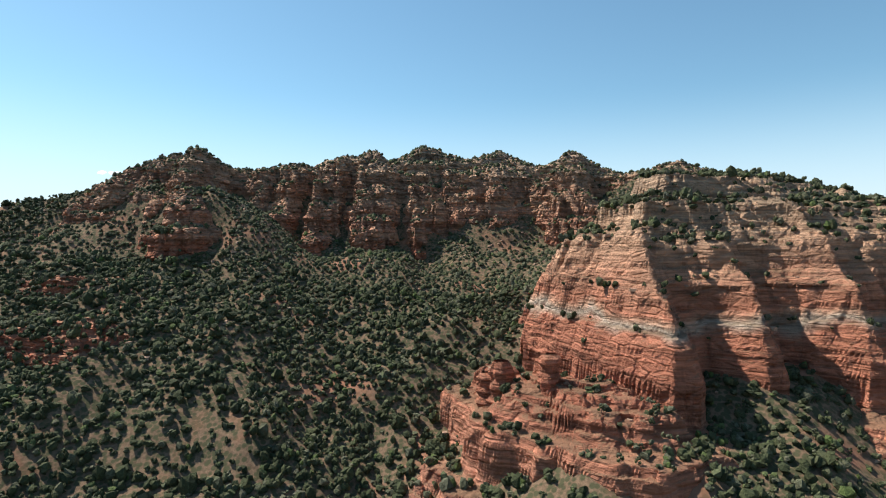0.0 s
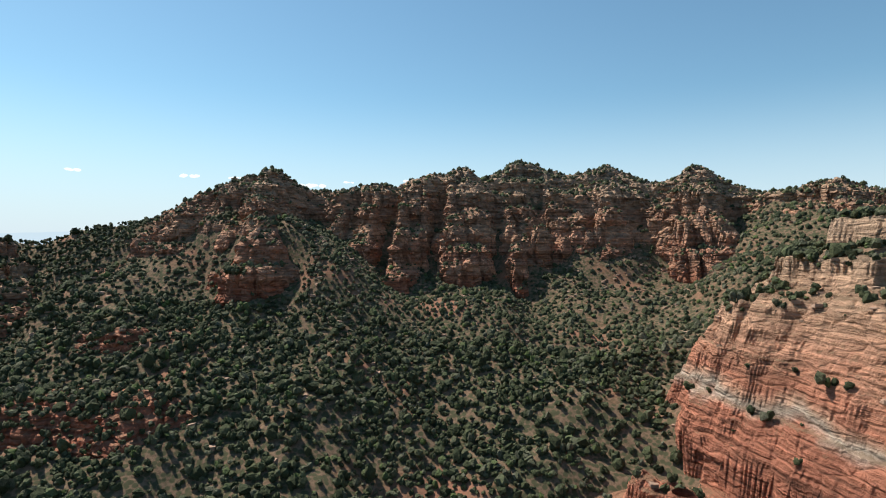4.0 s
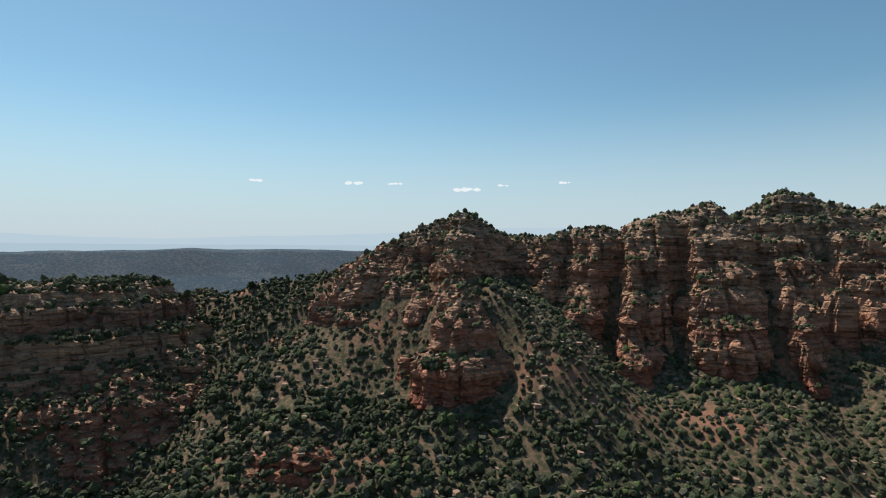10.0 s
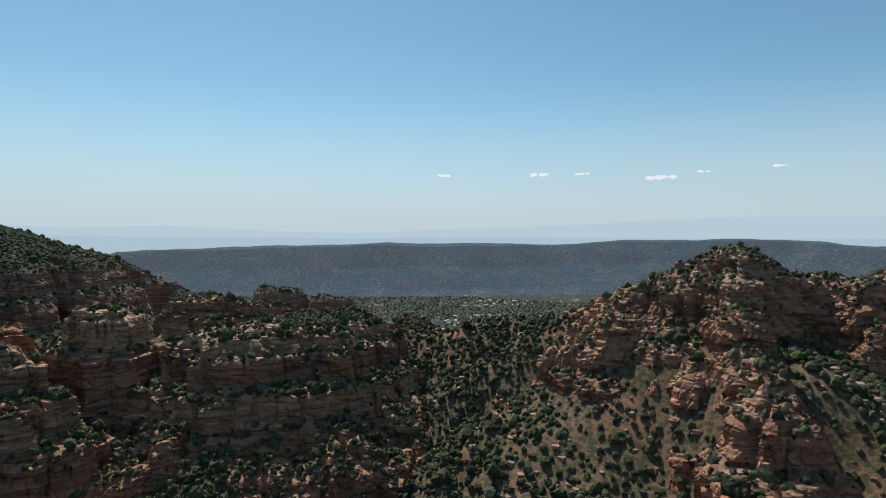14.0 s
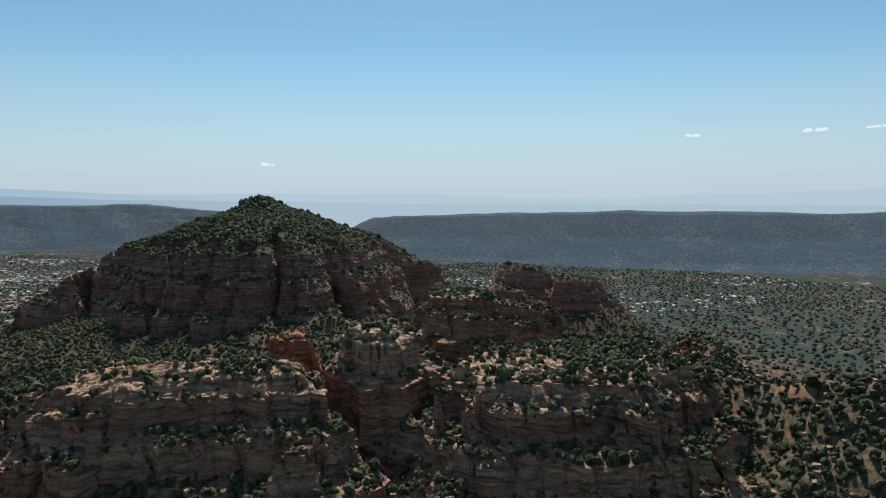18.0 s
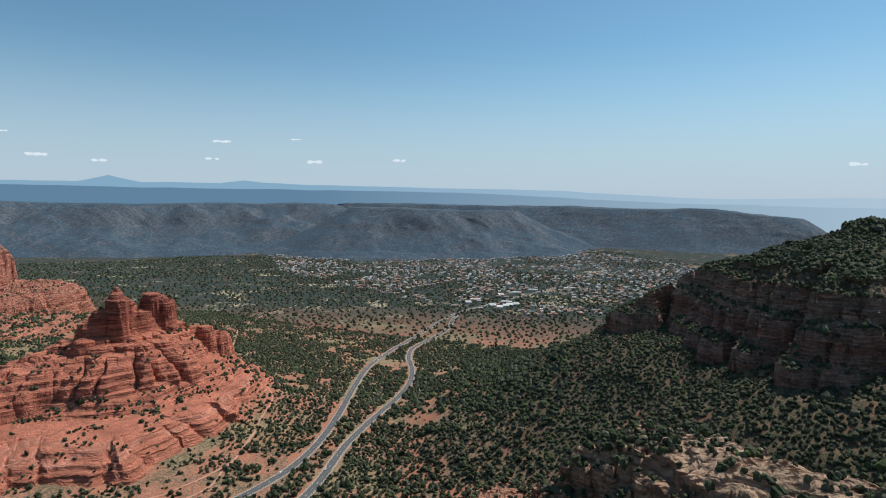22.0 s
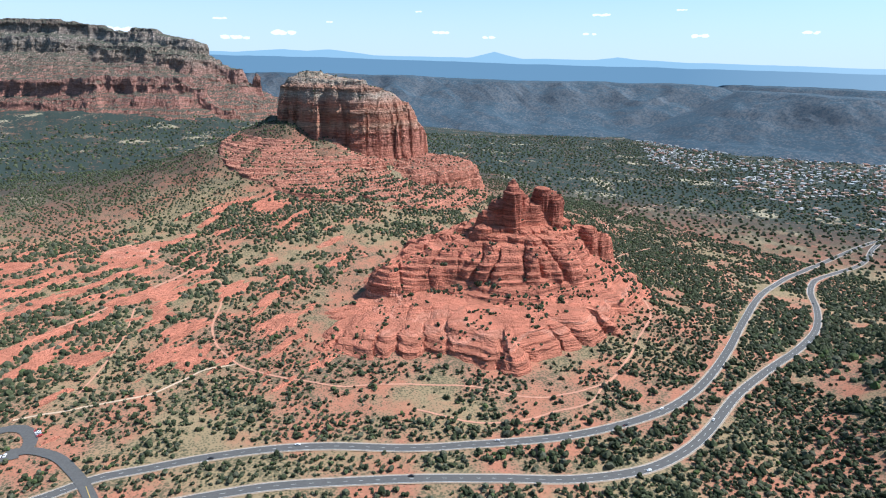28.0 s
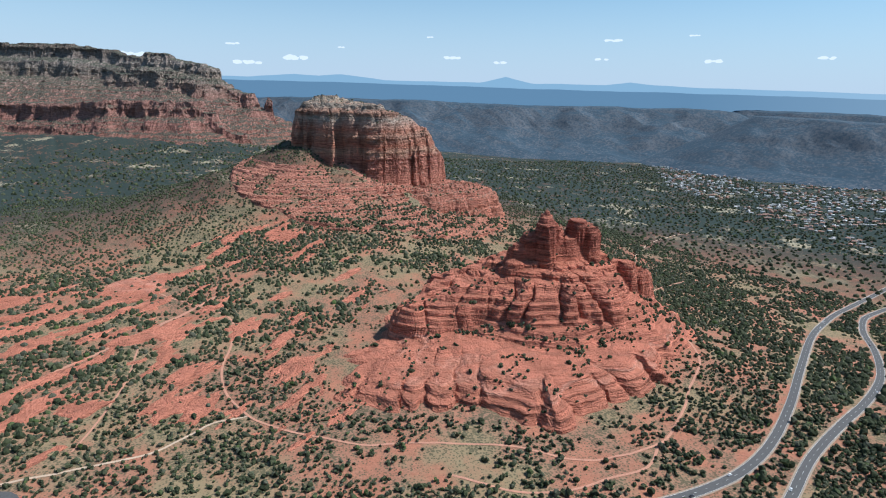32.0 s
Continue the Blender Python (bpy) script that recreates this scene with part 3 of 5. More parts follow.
def lee_z(x, y):
    wx, wy = x + 26 * fbm(x, y, 150, 3, 120), y + 60 * (ridged(x, y, 260, 3, 123) - 0.6)
    z = drop(wx, wy, LEE_FRONT, [(0, 0), (40, 6), (60, 66), (100, 84), (125, 118), (300, 190), (2000, 900)])
    z = np.maximum(z, drop(wx, wy, LEE_BACK, [(0, 0), (40, 8), (60, 62), (120, 84), (145, 150), (330, 236), (520, 320), (2000, 900)]))
    z = np.maximum(z, drop(x, y, [(-1121, -2800, 273), (-1127, -2798, 268)], [(0, 0), (12, 24), (22, 110), (60, 180), (900, 900)]))
    return strata(broken(z, x, y, 40, 4, 127), x, y, 0.75, 0.5) + 2 * fbm(x, y, 40, 3, 126)


def mesa_z(spine, table, seed):
    def height(x, y):
        w = 40 * fbm(x, y, 300, 4, seed) + 24 * (ridged(x, y, 260, 3, seed + 3) - 0.6)
        z = drop(x + w, y + w, spine, table)
        return np.minimum(z, 400) + 2.5 * fbm(x, y, 90, 4, seed + 5) + 9 * fbm(x, y, 420, 2, seed + 8)
    return height


def shelf_z(x, y):
    """Low bare slickrock shelves in the plain, drawn out along the contour."""
    u, v = 0.86 * x + 0.5 * y, -0.5 * x + 0.86 * y
    m = fbm(u / 3.0, v, 17, 4, 150) + 0.35 * fbm(x, y, 160, 2, 155) + np.clip((-0.35 * (x + 900) - (y + 430)) / 500, -0.5, 0.12)
    m = m - 3 * np.clip((x + 170) / 60, 0, 1)
    return ground_z(x, y) + np.interp(m, [0.3, 0.46, 0.54, 0.8], [-2.0, 0.3, 0.9, 1.8]) + 0.1 * vnoise(x / 3, y / 3, 157)


# ---- materials ----
def shader(name):
    m = bpy.data.materials.new(name)
    m.use_nodes = True
    return m, m.node_tree, m.node_tree.nodes["Principled BSDF"]


def node(nt, kind, **values):
    n = nt.nodes.new("ShaderNode" + kind)
    for key, value in values.items():
        n.inputs[key.replace("_", " ")].default_value = value
    return n


def ramp(nt, source, stops):
    r = nt.nodes.new("ShaderNodeValToRGB")
    while len(r.color_ramp.elements) < len(stops):
        r.color_ramp.elements.new(0.5)
    for e, (p, c) in zip(r.color_ramp.elements, stops):
        e.position, e.color = p, (*c, 1)
    nt.links.new(source, r.inputs[0])
    return r.outputs[0]


def mix(nt, a, b, fac, blend="MIX"):
    n = nt.nodes.new("ShaderNodeMix")
    n.data_type, n.blend_type = "RGBA", blend
    for socket, value in ((n.inputs[0], fac), (n.inputs[6], a), (n.inputs[7], b)):
        if isinstance(value, (int, float)):
            socket.default_value = value
        elif isinstance(value, tuple):
            socket.default_value = (*value, 1)
        else:
            nt.links.new(value, socket)
    return n.outputs[2]


def arith(nt, op, a, b=None, clamp=False):
    n = nt.nodes.new("ShaderNodeMath")
    n.operation, n.use_clamp = op, clamp
    for i, v in enumerate((a, b)):
        if isinstance(v, (int, float)):
            n.inputs[i].default_value = v
        elif v is not None:
            nt.links.new(v, n.inputs[i])
    return n.outputs[0]


def span(nt, source, a, b, c=0.0, d=1.0):
    n = nt.nodes.new("ShaderNodeMapRange")
    n.inputs[1].default_value, n.inputs[2].default_value, n.inputs[3].default_value, n.inputs[4].default_value = a, b, c, d
    nt.links.new(source, n.inputs[0])
    return n.outputs[0]


def noise_at(nt, where, scale, detail=4.0, rough=0.55, stretch=None):
    if stretch:
        mp = nt.nodes.new("ShaderNodeMapping")
        mp.inputs["Scale"].default_value = stretch
        nt.links.new(where, mp.inputs[0])
        where = mp.outputs[0]
    n = node(nt, "TexNoise", Scale=scale, Detail=detail, Roughness=rough)
    nt.links.new(where, n.inputs["Vector"])
    return n.outputs["Fac"]


def bump(nt, height, bsdf, strength, distance):
    b = node(nt, "Bump", Strength=strength, Distance=distance)
    nt.links.new(height, b.inputs["Height"])
    nt.links.new(b.outputs[0], bsdf.inputs["Normal"])


def rock_material(name, low, high, stops, soil=(0.30, 0.17, 0.10), soil_amount=0.7, varnish=0.5, joints=0.8, cracks=0.35):
    """Bedded sandstone: colour by height of the bed, thin beds, blotches, dark varnish streaks, soil and scrub on the ledges."""
    m, nt, bsdf = shader(name)
    geo = nt.nodes.new("ShaderNodeNewGeometry")
    pos = geo.outputs["Position"]
    sep = nt.nodes.new("ShaderNodeSeparateXYZ")
    nt.links.new(pos, sep.inputs[0])
    big = noise_at(nt, pos, 0.03, 3)
    wavy = arith(nt, "ADD", sep.outputs[2], span(nt, big, 0.3, 0.7, -5, 5))
    bed = ramp(nt, span(nt, wavy, low, high), [(q, tuple(0.97 * v for v in c)) for q, c in stops])
    thin = noise_at(nt, pos, 1.0, 5, 0.65, (0.03, 0.03, 0.55))
    colour = mix(nt, bed, span(nt, thin, 0.3, 0.7, 0.3, 1.5), 0.85, "MULTIPLY")
    blotch = noise_at(nt, pos, 0.12, 5, 0.6)
    colour = mix(nt, colour, span(nt, blotch, 0.3, 0.7, 0.75, 1.2), 0.7, "MULTIPLY")
    # dark bed seams, painted: joint shade as well as varnish in the colour
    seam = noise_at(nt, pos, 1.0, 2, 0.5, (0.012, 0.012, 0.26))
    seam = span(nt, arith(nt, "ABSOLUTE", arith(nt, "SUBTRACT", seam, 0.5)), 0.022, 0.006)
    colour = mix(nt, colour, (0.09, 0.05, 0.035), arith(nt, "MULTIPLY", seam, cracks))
    streak = noise_at(nt, pos, 1.0, 4, 0.6, (0.28, 0.28, 0.025))
    colour = mix(nt, colour, (0.07, 0.045, 0.035), arith(nt, "MULTIPLY", span(nt, streak, 0.56, 0.72), varnish))
    nrm = nt.nodes.new("ShaderNodeSeparateXYZ")
    nt.links.new(geo.outputs["True Normal"], nrm.inputs[0])
    grain = noise_at(nt, pos, 0.5, 6, 0.7)
    flat = arith(nt, "MULTIPLY", span(nt, arith(nt, "ADD", nrm.outputs[2], span(nt, grain, 0.3, 0.7, -0.15, 0.15)), 0.6, 0.85), soil_amount)
    colour = mix(nt, colour, soil, flat)
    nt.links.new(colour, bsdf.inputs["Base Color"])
    bsdf.inputs["Roughness"].default_value = 0.95
    bsdf.inputs["Specular IOR Level"].default_value = 0.15
    # joints between blocks
    joint = nt.nodes.new("ShaderNodeMapping")
    joint.inputs["Scale"].default_value = (0.11, 0.11, 0.3)
    nt.links.new(pos, joint.inputs["Vector"])
    cell = node(nt, "TexVoronoi", Scale=1.0)
    cell.feature = "DISTANCE_TO_EDGE"
    nt.links.new(joint.outputs[0], cell.inputs["Vector"])
    edge = span(nt, cell.outputs["Distance"], 0.0, 0.16)
    bump(nt, arith(nt, "ADD", arith(nt, "MULTIPLY", edge, joints), arith(nt, "ADD", arith(nt, "MULTIPLY", thin, 1.4), grain)), bsdf, 1.0, 2.2)
    return m


RED, DEEP, PALE, CREAM, BUFF, GREY = (0.36, 0.125, 0.075), (0.25, 0.085, 0.055), (0.37, 0.2, 0.135), (0.46, 0.38, 0.3), (0.33, 0.22, 0.155), (0.22, 0.17, 0.135)
SCRUBBY = (0.085, 0.075, 0.045)
ridge_rock = rock_material("ridge_sandstone", 150, 260, [(0.0, (0.5, 0.19, 0.115)), (0.14, (0.48, 0.185, 0.11)), (0.24, (0.58, 0.31, 0.2)), (0.32, (0.5, 0.24, 0.155)), (0.45, (0.58, 0.34, 0.22)), (0.55, (0.47, 0.25, 0.16)), (0.7, (0.56, 0.37, 0.25)), (0.82, (0.45, 0.31, 0.22)), (1.0, (0.52, 0.37, 0.26))], (0.27, 0.19, 0.12), 0.5)
prom_rock = rock_material("promontory_sandstone", 90, 225, [(0.0, (0.55, 0.25, 0.165)), (0.1, (0.55, 0.24, 0.15)), (0.2, (0.44, 0.17, 0.105)), (0.34, (0.52, 0.21, 0.13)), (0.37, CREAM), (0.39, (0.52, 0.3, 0.2)), (0.41, (0.5, 0.21, 0.13)), (0.55, (0.54, 0.31, 0.2)), (0.68, (0.5, 0.33, 0.22)), (1.0, (0.42, 0.3, 0.21))], (0.2, 0.14, 0.085), 0.6, 0.4, 0.4)
west_rock = rock_material("west_sandstone", 110, 210, [(0.0, (0.42, 0.16, 0.1)), (0.3, (0.5, 0.21, 0.13)), (0.5, (0.46, 0.23, 0.145)), (0.62, (0.58, 0.36, 0.23)), (0.72, (0.44, 0.23, 0.15)), (0.85, (0.6, 0.39, 0.255)), (1.0, (0.58, 0.4, 0.27))], (0.44, 0.31, 0.2), 0.5)
hill_rock = rock_material("hill_sandstone", 60, 260, [(0.0, (0.4, 0.18, 0.125)), (0.3, (0.42, 0.2, 0.14)), (0.42, (0.48, 0.3, 0.22)), (0.5, (0.38, 0.19, 0.135)), (0.62, (0.48, 0.31, 0.23)), (0.7, (0.36, 0.22, 0.155)), (0.8, (0.2, 0.15, 0.09)), (1.0, (0.18, 0.14, 0.085))], (0.085, 0.09, 0.05), 0.95)
bell_rock = rock_material("bell_sandstone", 0, 165, [(0.0, (0.56, 0.21, 0.13)), (0.17, (0.57, 0.21, 0.13)), (0.185, (0.64, 0.32, 0.22)), (0.2, (0.57, 0.205, 0.128)), (0.5, (0.57, 0.2, 0.125)), (0.66, (0.5, 0.165, 0.1)), (0.78, (0.4, 0.13, 0.084)), (1.0, (0.34, 0.115, 0.078))], (0.5, 0.185, 0.11), 0.5, 0.35, 0.25, 0.6)
court_rock = rock_material("butte_sandstone", 30, 300, [(0.0, (0.58, 0.23, 0.145)), (0.3, (0.56, 0.225, 0.15)), (0.5, (0.54, 0.23, 0.16)), (0.56, (0.56, 0.33, 0.22)), (0.6, (0.48, 0.19, 0.12)), (0.68, (0.5, 0.29, 0.2)), (0.72, (0.52, 0.23, 0.15)), (0.8, CREAM), (0.84, PALE), (0.9, CREAM), (1.0, (0.5, 0.42, 0.3))], (0.4, 0.19, 0.12), 0.5, 0.4)
red_spur_rock = rock_material("red_spur_sandstone", 110, 210, [(0.0, (0.42, 0.15, 0.09)), (0.35, (0.5, 0.18, 0.105)), (0.6, (0.52, 0.19, 0.11)), (0.75, (0.58, 0.23, 0.135)), (0.88, (0.54, 0.22, 0.13)), (1.0, (0.54, 0.28, 0.18))], (0.34, 0.22, 0.14), 0.5)
lee_rock = rock_material("far_cliff_sandstone", 60, 460, [(0.0, (0.42, 0.2, 0.14)), (0.25, (0.44, 0.21, 0.16)), (0.5, (0.4, 0.22, 0.17)), (0.62, (0.38, 0.27, 0.21)), (0.75, (0.3, 0.24, 0.19)), (0.85, (0.38, 0.31, 0.26)), (1.0, GREY)], (0.085, 0.09, 0.065), 0.9, 0.4)


def ground_material():
    m, nt, bsdf = shader("desert_ground")
    geo = nt.nodes.new("ShaderNodeNewGeometry")
    pos = geo.outputs["Position"]
    a, b, c = noise_at(nt, pos, 0.008, 4), noise_at(nt, pos, 0.03, 5, 0.6), noise_at(nt, pos, 0.4, 6, 0.65)
    soil = mix(nt, (0.39, 0.165, 0.1), (0.29, 0.168, 0.108), span(nt, b, 0.38, 0.62))
    grass = mix(nt, (0.33, 0.24, 0.135), (0.24, 0.18, 0.1), span(nt, c, 0.35, 0.65))
    colour = mix(nt, soil, grass, span(nt, arith(nt, "ADD", a, arith(nt, "MULTIPLY", b, 0.4)), 0.66, 0.8))
    colour = mix(nt, colour, span(nt, c, 0.25, 0.75, 0.6, 1.35), 0.8, "MULTIPLY")
    low = node(nt, "TexVoronoi", Scale=0.42)
    nt.links.new(pos, low.inputs["Vector"])
    sage = mix(nt, (0.115, 0.105, 0.062), (0.07, 0.07, 0.04), c)
    colour = mix(nt, colour, sage, arith(nt, "MULTIPLY", span(nt, arith(nt, "ADD", low.outputs["Distance"], span(nt, b, 0.35, 0.65, 0.22, -0.16)), 0.5, 0.36), 0.8))
    sep = nt.nodes.new("ShaderNodeSeparateXYZ")
    nt.links.new(pos, sep.inputs[0])
    talus = mix(nt, (0.105, 0.072, 0.047), (0.2, 0.133, 0.088), span(nt, noise_at(nt, pos, 0.9, 5, 0.75), 0.35, 0.65))
    tuft = node(nt, "TexVoronoi", Scale=0.55)
    nt.links.new(pos, tuft.inputs["Vector"])
    talus = mix(nt, talus, (0.066, 0.065, 0.036), span(nt, tuft.outputs["Distance"], 0.62, 0.42))
    talus = mix(nt, talus, (0.26, 0.125, 0.08), span(nt, b, 0.55, 0.7))
    colour = mix(nt, colour, talus, arith(nt, "MULTIPLY", span(nt, sep.outputs[2], 15, 45), span(nt, sep.outputs[1], -150, 60)))
    # far off, scrub too small to tell apart
    vec = nt.nodes.new("ShaderNodeVectorMath")
    vec.operation = "DISTANCE"
    nt.links.new(pos, vec.inputs[0])
    vec.inputs[1].default_value = (-500, -150, 0)
    far = span(nt, vec.outputs["Value"], 900, 1400)
    colour = mix(nt, colour, mix(nt, (0.15, 0.075, 0.052), (0.15, 0.11, 0.08), span(nt, a, 0.54, 0.68)), arith(nt, "MULTIPLY", far, 0.85))
    vor = node(nt, "TexVoronoi", Scale=0.14)
    nt.links.new(pos, vor.inputs["Vector"])
    clump = noise_at(nt, pos, 0.02, 4)
    field = span(nt, arith(nt, "ADD", arith(nt, "MULTIPLY", a, 0.7), arith(nt, "MULTIPLY", b, 0.3)), 0.54, 0.63)
    colour = mix(nt, colour, (0.33, 0.28, 0.185), arith(nt, "MULTIPLY", field, arith(nt, "MULTIPLY", far, span(nt, sep.outputs[1], 500, -200, 0.1, 1.0))))
    tree = arith(nt, "LESS_THAN", arith(nt, "ADD", arith(nt, "MULTIPLY", field, 0.4), arith(nt, "ADD", vor.outputs["Distance"], span(nt, clump, 0.3, 0.7, 0.3, -0.3))), 0.82)
    wood = mix(nt, (0.028, 0.04, 0.034), (0.046, 0.06, 0.05), c)
    colour = mix(nt, colour, wood, arith(nt, "MULTIPLY", tree, far))
    nt.links.new(colour, bsdf.inputs["Base Color"])
    bsdf.inputs["Roughness"].default_value = 1.0
    bsdf.inputs["Specular IOR Level"].default_value = 0.1
    bump(nt, c, bsdf, 0.6, 0.8)
    return m


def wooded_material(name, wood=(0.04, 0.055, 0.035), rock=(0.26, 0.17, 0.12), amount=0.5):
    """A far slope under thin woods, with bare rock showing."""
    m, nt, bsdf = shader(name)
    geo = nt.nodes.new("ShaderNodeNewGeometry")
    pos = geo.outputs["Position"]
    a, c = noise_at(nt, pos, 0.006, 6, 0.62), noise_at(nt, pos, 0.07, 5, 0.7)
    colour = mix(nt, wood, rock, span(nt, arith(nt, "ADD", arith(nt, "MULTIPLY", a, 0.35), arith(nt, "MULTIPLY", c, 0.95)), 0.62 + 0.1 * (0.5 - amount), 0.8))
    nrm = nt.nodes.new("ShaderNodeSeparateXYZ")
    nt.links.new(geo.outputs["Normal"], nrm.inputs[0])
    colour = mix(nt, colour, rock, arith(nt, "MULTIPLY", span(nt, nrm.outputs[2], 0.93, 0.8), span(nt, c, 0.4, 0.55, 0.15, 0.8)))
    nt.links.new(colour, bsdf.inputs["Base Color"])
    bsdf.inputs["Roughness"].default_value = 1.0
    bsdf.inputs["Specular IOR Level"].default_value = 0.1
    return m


def foliage_material(name, dark, light, tan=0.0):
    m, nt, bsdf = shader(name)
    geo = nt.nodes.new("ShaderNodeNewGeometry")
    stops = [(0.0, dark), (0.6, light), (0.85, (0.105, 0.105, 0.07)), (1.0, (0.075, 0.105, 0.032))]
    colour = ramp(nt, geo.outputs["Random Per Island"], stops)
    fine = noise_at(nt, geo.outputs["Position"], 1.4, 3, 0.7)
    colour = mix(nt, colour, span(nt, fine, 0.3, 0.7, 0.5, 1.4), 0.8, "MULTIPLY")
    nt.links.new(colour, bsdf.inputs["Base Color"])
    bsdf.inputs["Roughness"].default_value = 0.9
    bsdf.inputs["Specular IOR Level"].default_value = 0.15
    bump(nt, fine, bsdf, 1.0, 0.5)
    return m


soil = ground_material()
# bluish woods and rock: the haze of distance is put into both base colours
hazed_mesa_wood = wooded_material("hazed_mesa_woods", (0.05, 0.08, 0.105), (0.13, 0.135, 0.145), 0.3)
juniper = foliage_material("juniper_foliage", (0.032, 0.04, 0.02), (0.066, 0.075, 0.036))


def plain_material(name, colour, rough=0.9, metal=0.0, glow=0.0):
    m, nt, bsdf = shader(name)
    geo = nt.nodes.new("ShaderNodeNewGeometry")
    c = noise_at(nt, geo.outputs["Position"], 0.6, 5, 0.65)
    nt.links.new(mix(nt, colour, span(nt, c, 0.3, 0.7, 0.78, 1.18), 0.8, "MULTIPLY"), bsdf.inputs["Base Color"])
    bsdf.inputs["Roughness"].default_value, bsdf.inputs["Metallic"].default_value = rough, metal
    return m


asphalt = plain_material("asphalt", (0.095, 0.09, 0.084))

# ---- ground ----


def axis(lo, a, b, hi, step, growth):
    mid = list(np.arange(a, b + step, step))
    s, x = step, mid[-1]
    while x < hi:
        s *= growth
        x += s
        mid.append(x)
    s, x = step, mid[0]
    while x > lo:
        s *= growth
        x -= s
        mid.insert(0, x)
    return np.array(mid)


gx, gy = np.meshgrid(axis(-4800, -1350, 320, 4500, 5.0, 1.06), axis(-4700, -800, 540, 4800, 5.0, 1.06), indexing="ij")
ground = tagged(sheet("ground", gx, gy, ground_z(gx, gy), None, soil, True), "red desert soil with dry grass and scattered scrub", "ground", kind="structure")


def rock(name, samples, material, label, category, beds, margin=2.5, height=None, amp=0.0, scale=1.0, chips=1.0):
    """A rock mass over the ground, cut into beds: (part name, height of its top, label)."""
    X, Y, Z = samples
    keep = Z > ground_z(X, Y) - margin
    if height:
        X, Y, Z = carve(X, Y, Z, height, amp, scale, len(name), chips)
    k = keep[:-1, :-1] | keep[1:, :-1] | keep[1:, 1:] | keep[:-1, 1:]
    mid = (Z[:-1, :-1] + Z[1:, 1:] + Z[1:, :-1] + Z[:-1, 1:]) / 4
    mx, my = X[:-1, :-1], Y[:-1, :-1]
    thing = tagged(new(name), label, category)
    ids = np.arange(X.size).reshape(X.shape)
    quads = np.stack([ids[:-1, :-1], ids[1:, :-1], ids[1:, 1:], ids[:-1, 1:]], -1)
    verts = np.stack([X, Y, Z], -1).reshape(-1, 3)
    mid = mid + 1.5 * vnoise(mx / 30, my / 30, 7)
    low = -1e9
    for part_name, top, part_label in beds:
        q = quads[k & (mid >= low) & (mid < top)]
        low = top
        if len(q):
            used, back = np.unique(q, return_inverse=True)
            ob = new(part_name, mesh_of(part_name, verts[used], back.reshape(-1, 4), material))
            ob.parent = thing
            if part_label:
                ob["label"] = part_label
    return thing


rock("rocky_ridge", strips(ridge_z, -290, 300, 330, 300, 620, 270, 330, 520, 0.72), ridge_rock, "long ridge of ledged red and buff sandstone cliffs with scrub", "ridge",
     [("foot_cliff", 182, "red sandstone cliff foot"), ("ledge_wall", 205, "banded tan and red wall"), ("upper_wall", 226, "buff ledged wall"), ("crest", 999, "grey-buff broken crest")], height=ridge_z, amp=2.1)
rock("sandstone_promontory", strips(promontory_z, -20, 140, 300, 140, 400, 300, 380, 500, 0.5), prom_rock, "layered red sandstone cliff with a cream band", "cliff",
     [("plinth", 113, "smooth red slickrock plinth"), ("lower_wall", 138.5, "deep red wall"), ("pale_band", 146, "cream sandstone band"), ("upper_wall", 176, "orange-red banded wall"), ("cap", 999, "buff weathered cap")], height=promontory_z, amp=0.9, scale=1.7, chips=0.6)
SPUR_LABELS = {"sandstone_ledge": ("long buff sandstone ledge with stepped cliffs", "rock ledge"), "rock_tower": ("square-topped tan sandstone tower in scrub", "rock tower"), "red_rock_knob": ("rounded bare orange-red rock knob", "rock knob"),
               "sandstone_bench": ("scrub-topped sandstone bench with a low cliff", "rock ledge"), "rock_spur": ("blunt red spur end with a sheer wall", "rock outcrop"), "far_outcrop": ("broken red and buff rock outcrop", "rock outcrop"), "tilted_slab": ("smooth tilted red slickrock slab among scrub", "rock slab"), "rock_pinnacle": ("short stump of split buff sandstone", "rock pinnacle")}
for mass in MASSES:
    px, py = zip(*mass[1])
    wide, deep, pad = max(px) - min(px), max(py) - min(py), 58 if mass[0] != "rock_pinnacle" else 16
    step = 0.8 if wide + deep < 170 else 0.95 if mass[2] > 60 else 1.6
    red = mass[0] in ("tilted_slab", "red_rock_knob", "rock_spur")
    rock(mass[0], strips(mass_z(mass), min(px) - pad, min(py) - pad, max(px) + pad, min(py) - pad, int((wide + 2 * pad) / step), deep + 2 * pad, int((deep + 2 * pad) / step * 1.15), 420), red_spur_rock if red else west_rock, *SPUR_LABELS[mass[0]],
         [("foot_cliff", mass[2] - 32, ""), ("lower_wall", mass[2] - 14, "banded wall"), ("cap", 999, "weathered cap")], height=mass_z(mass), amp=1.5, scale=1.3)
rock("pyramid_hill", fan(hill_z, -960, 330, 350, 460, 260), hill_rock, "pyramid hill of dark red cliffs with a wooded top", "hill",
     [("foot_cliff", 126, ""), ("lower_wall", 160, ""), ("upper_wall", 190, ""), ("wooded_top", 999, "dark scrub-covered summit slope")], height=hill_z, amp=2.2, scale=2.0)
rock("rounded_knoll", fan(twin_z, -960, 815, 170, 160, 100), hill_rock, "low rounded rock knolls with woods at their feet", "hill",
     [("slope", 105, ""), ("knob", 999, "dark red rock knob")])
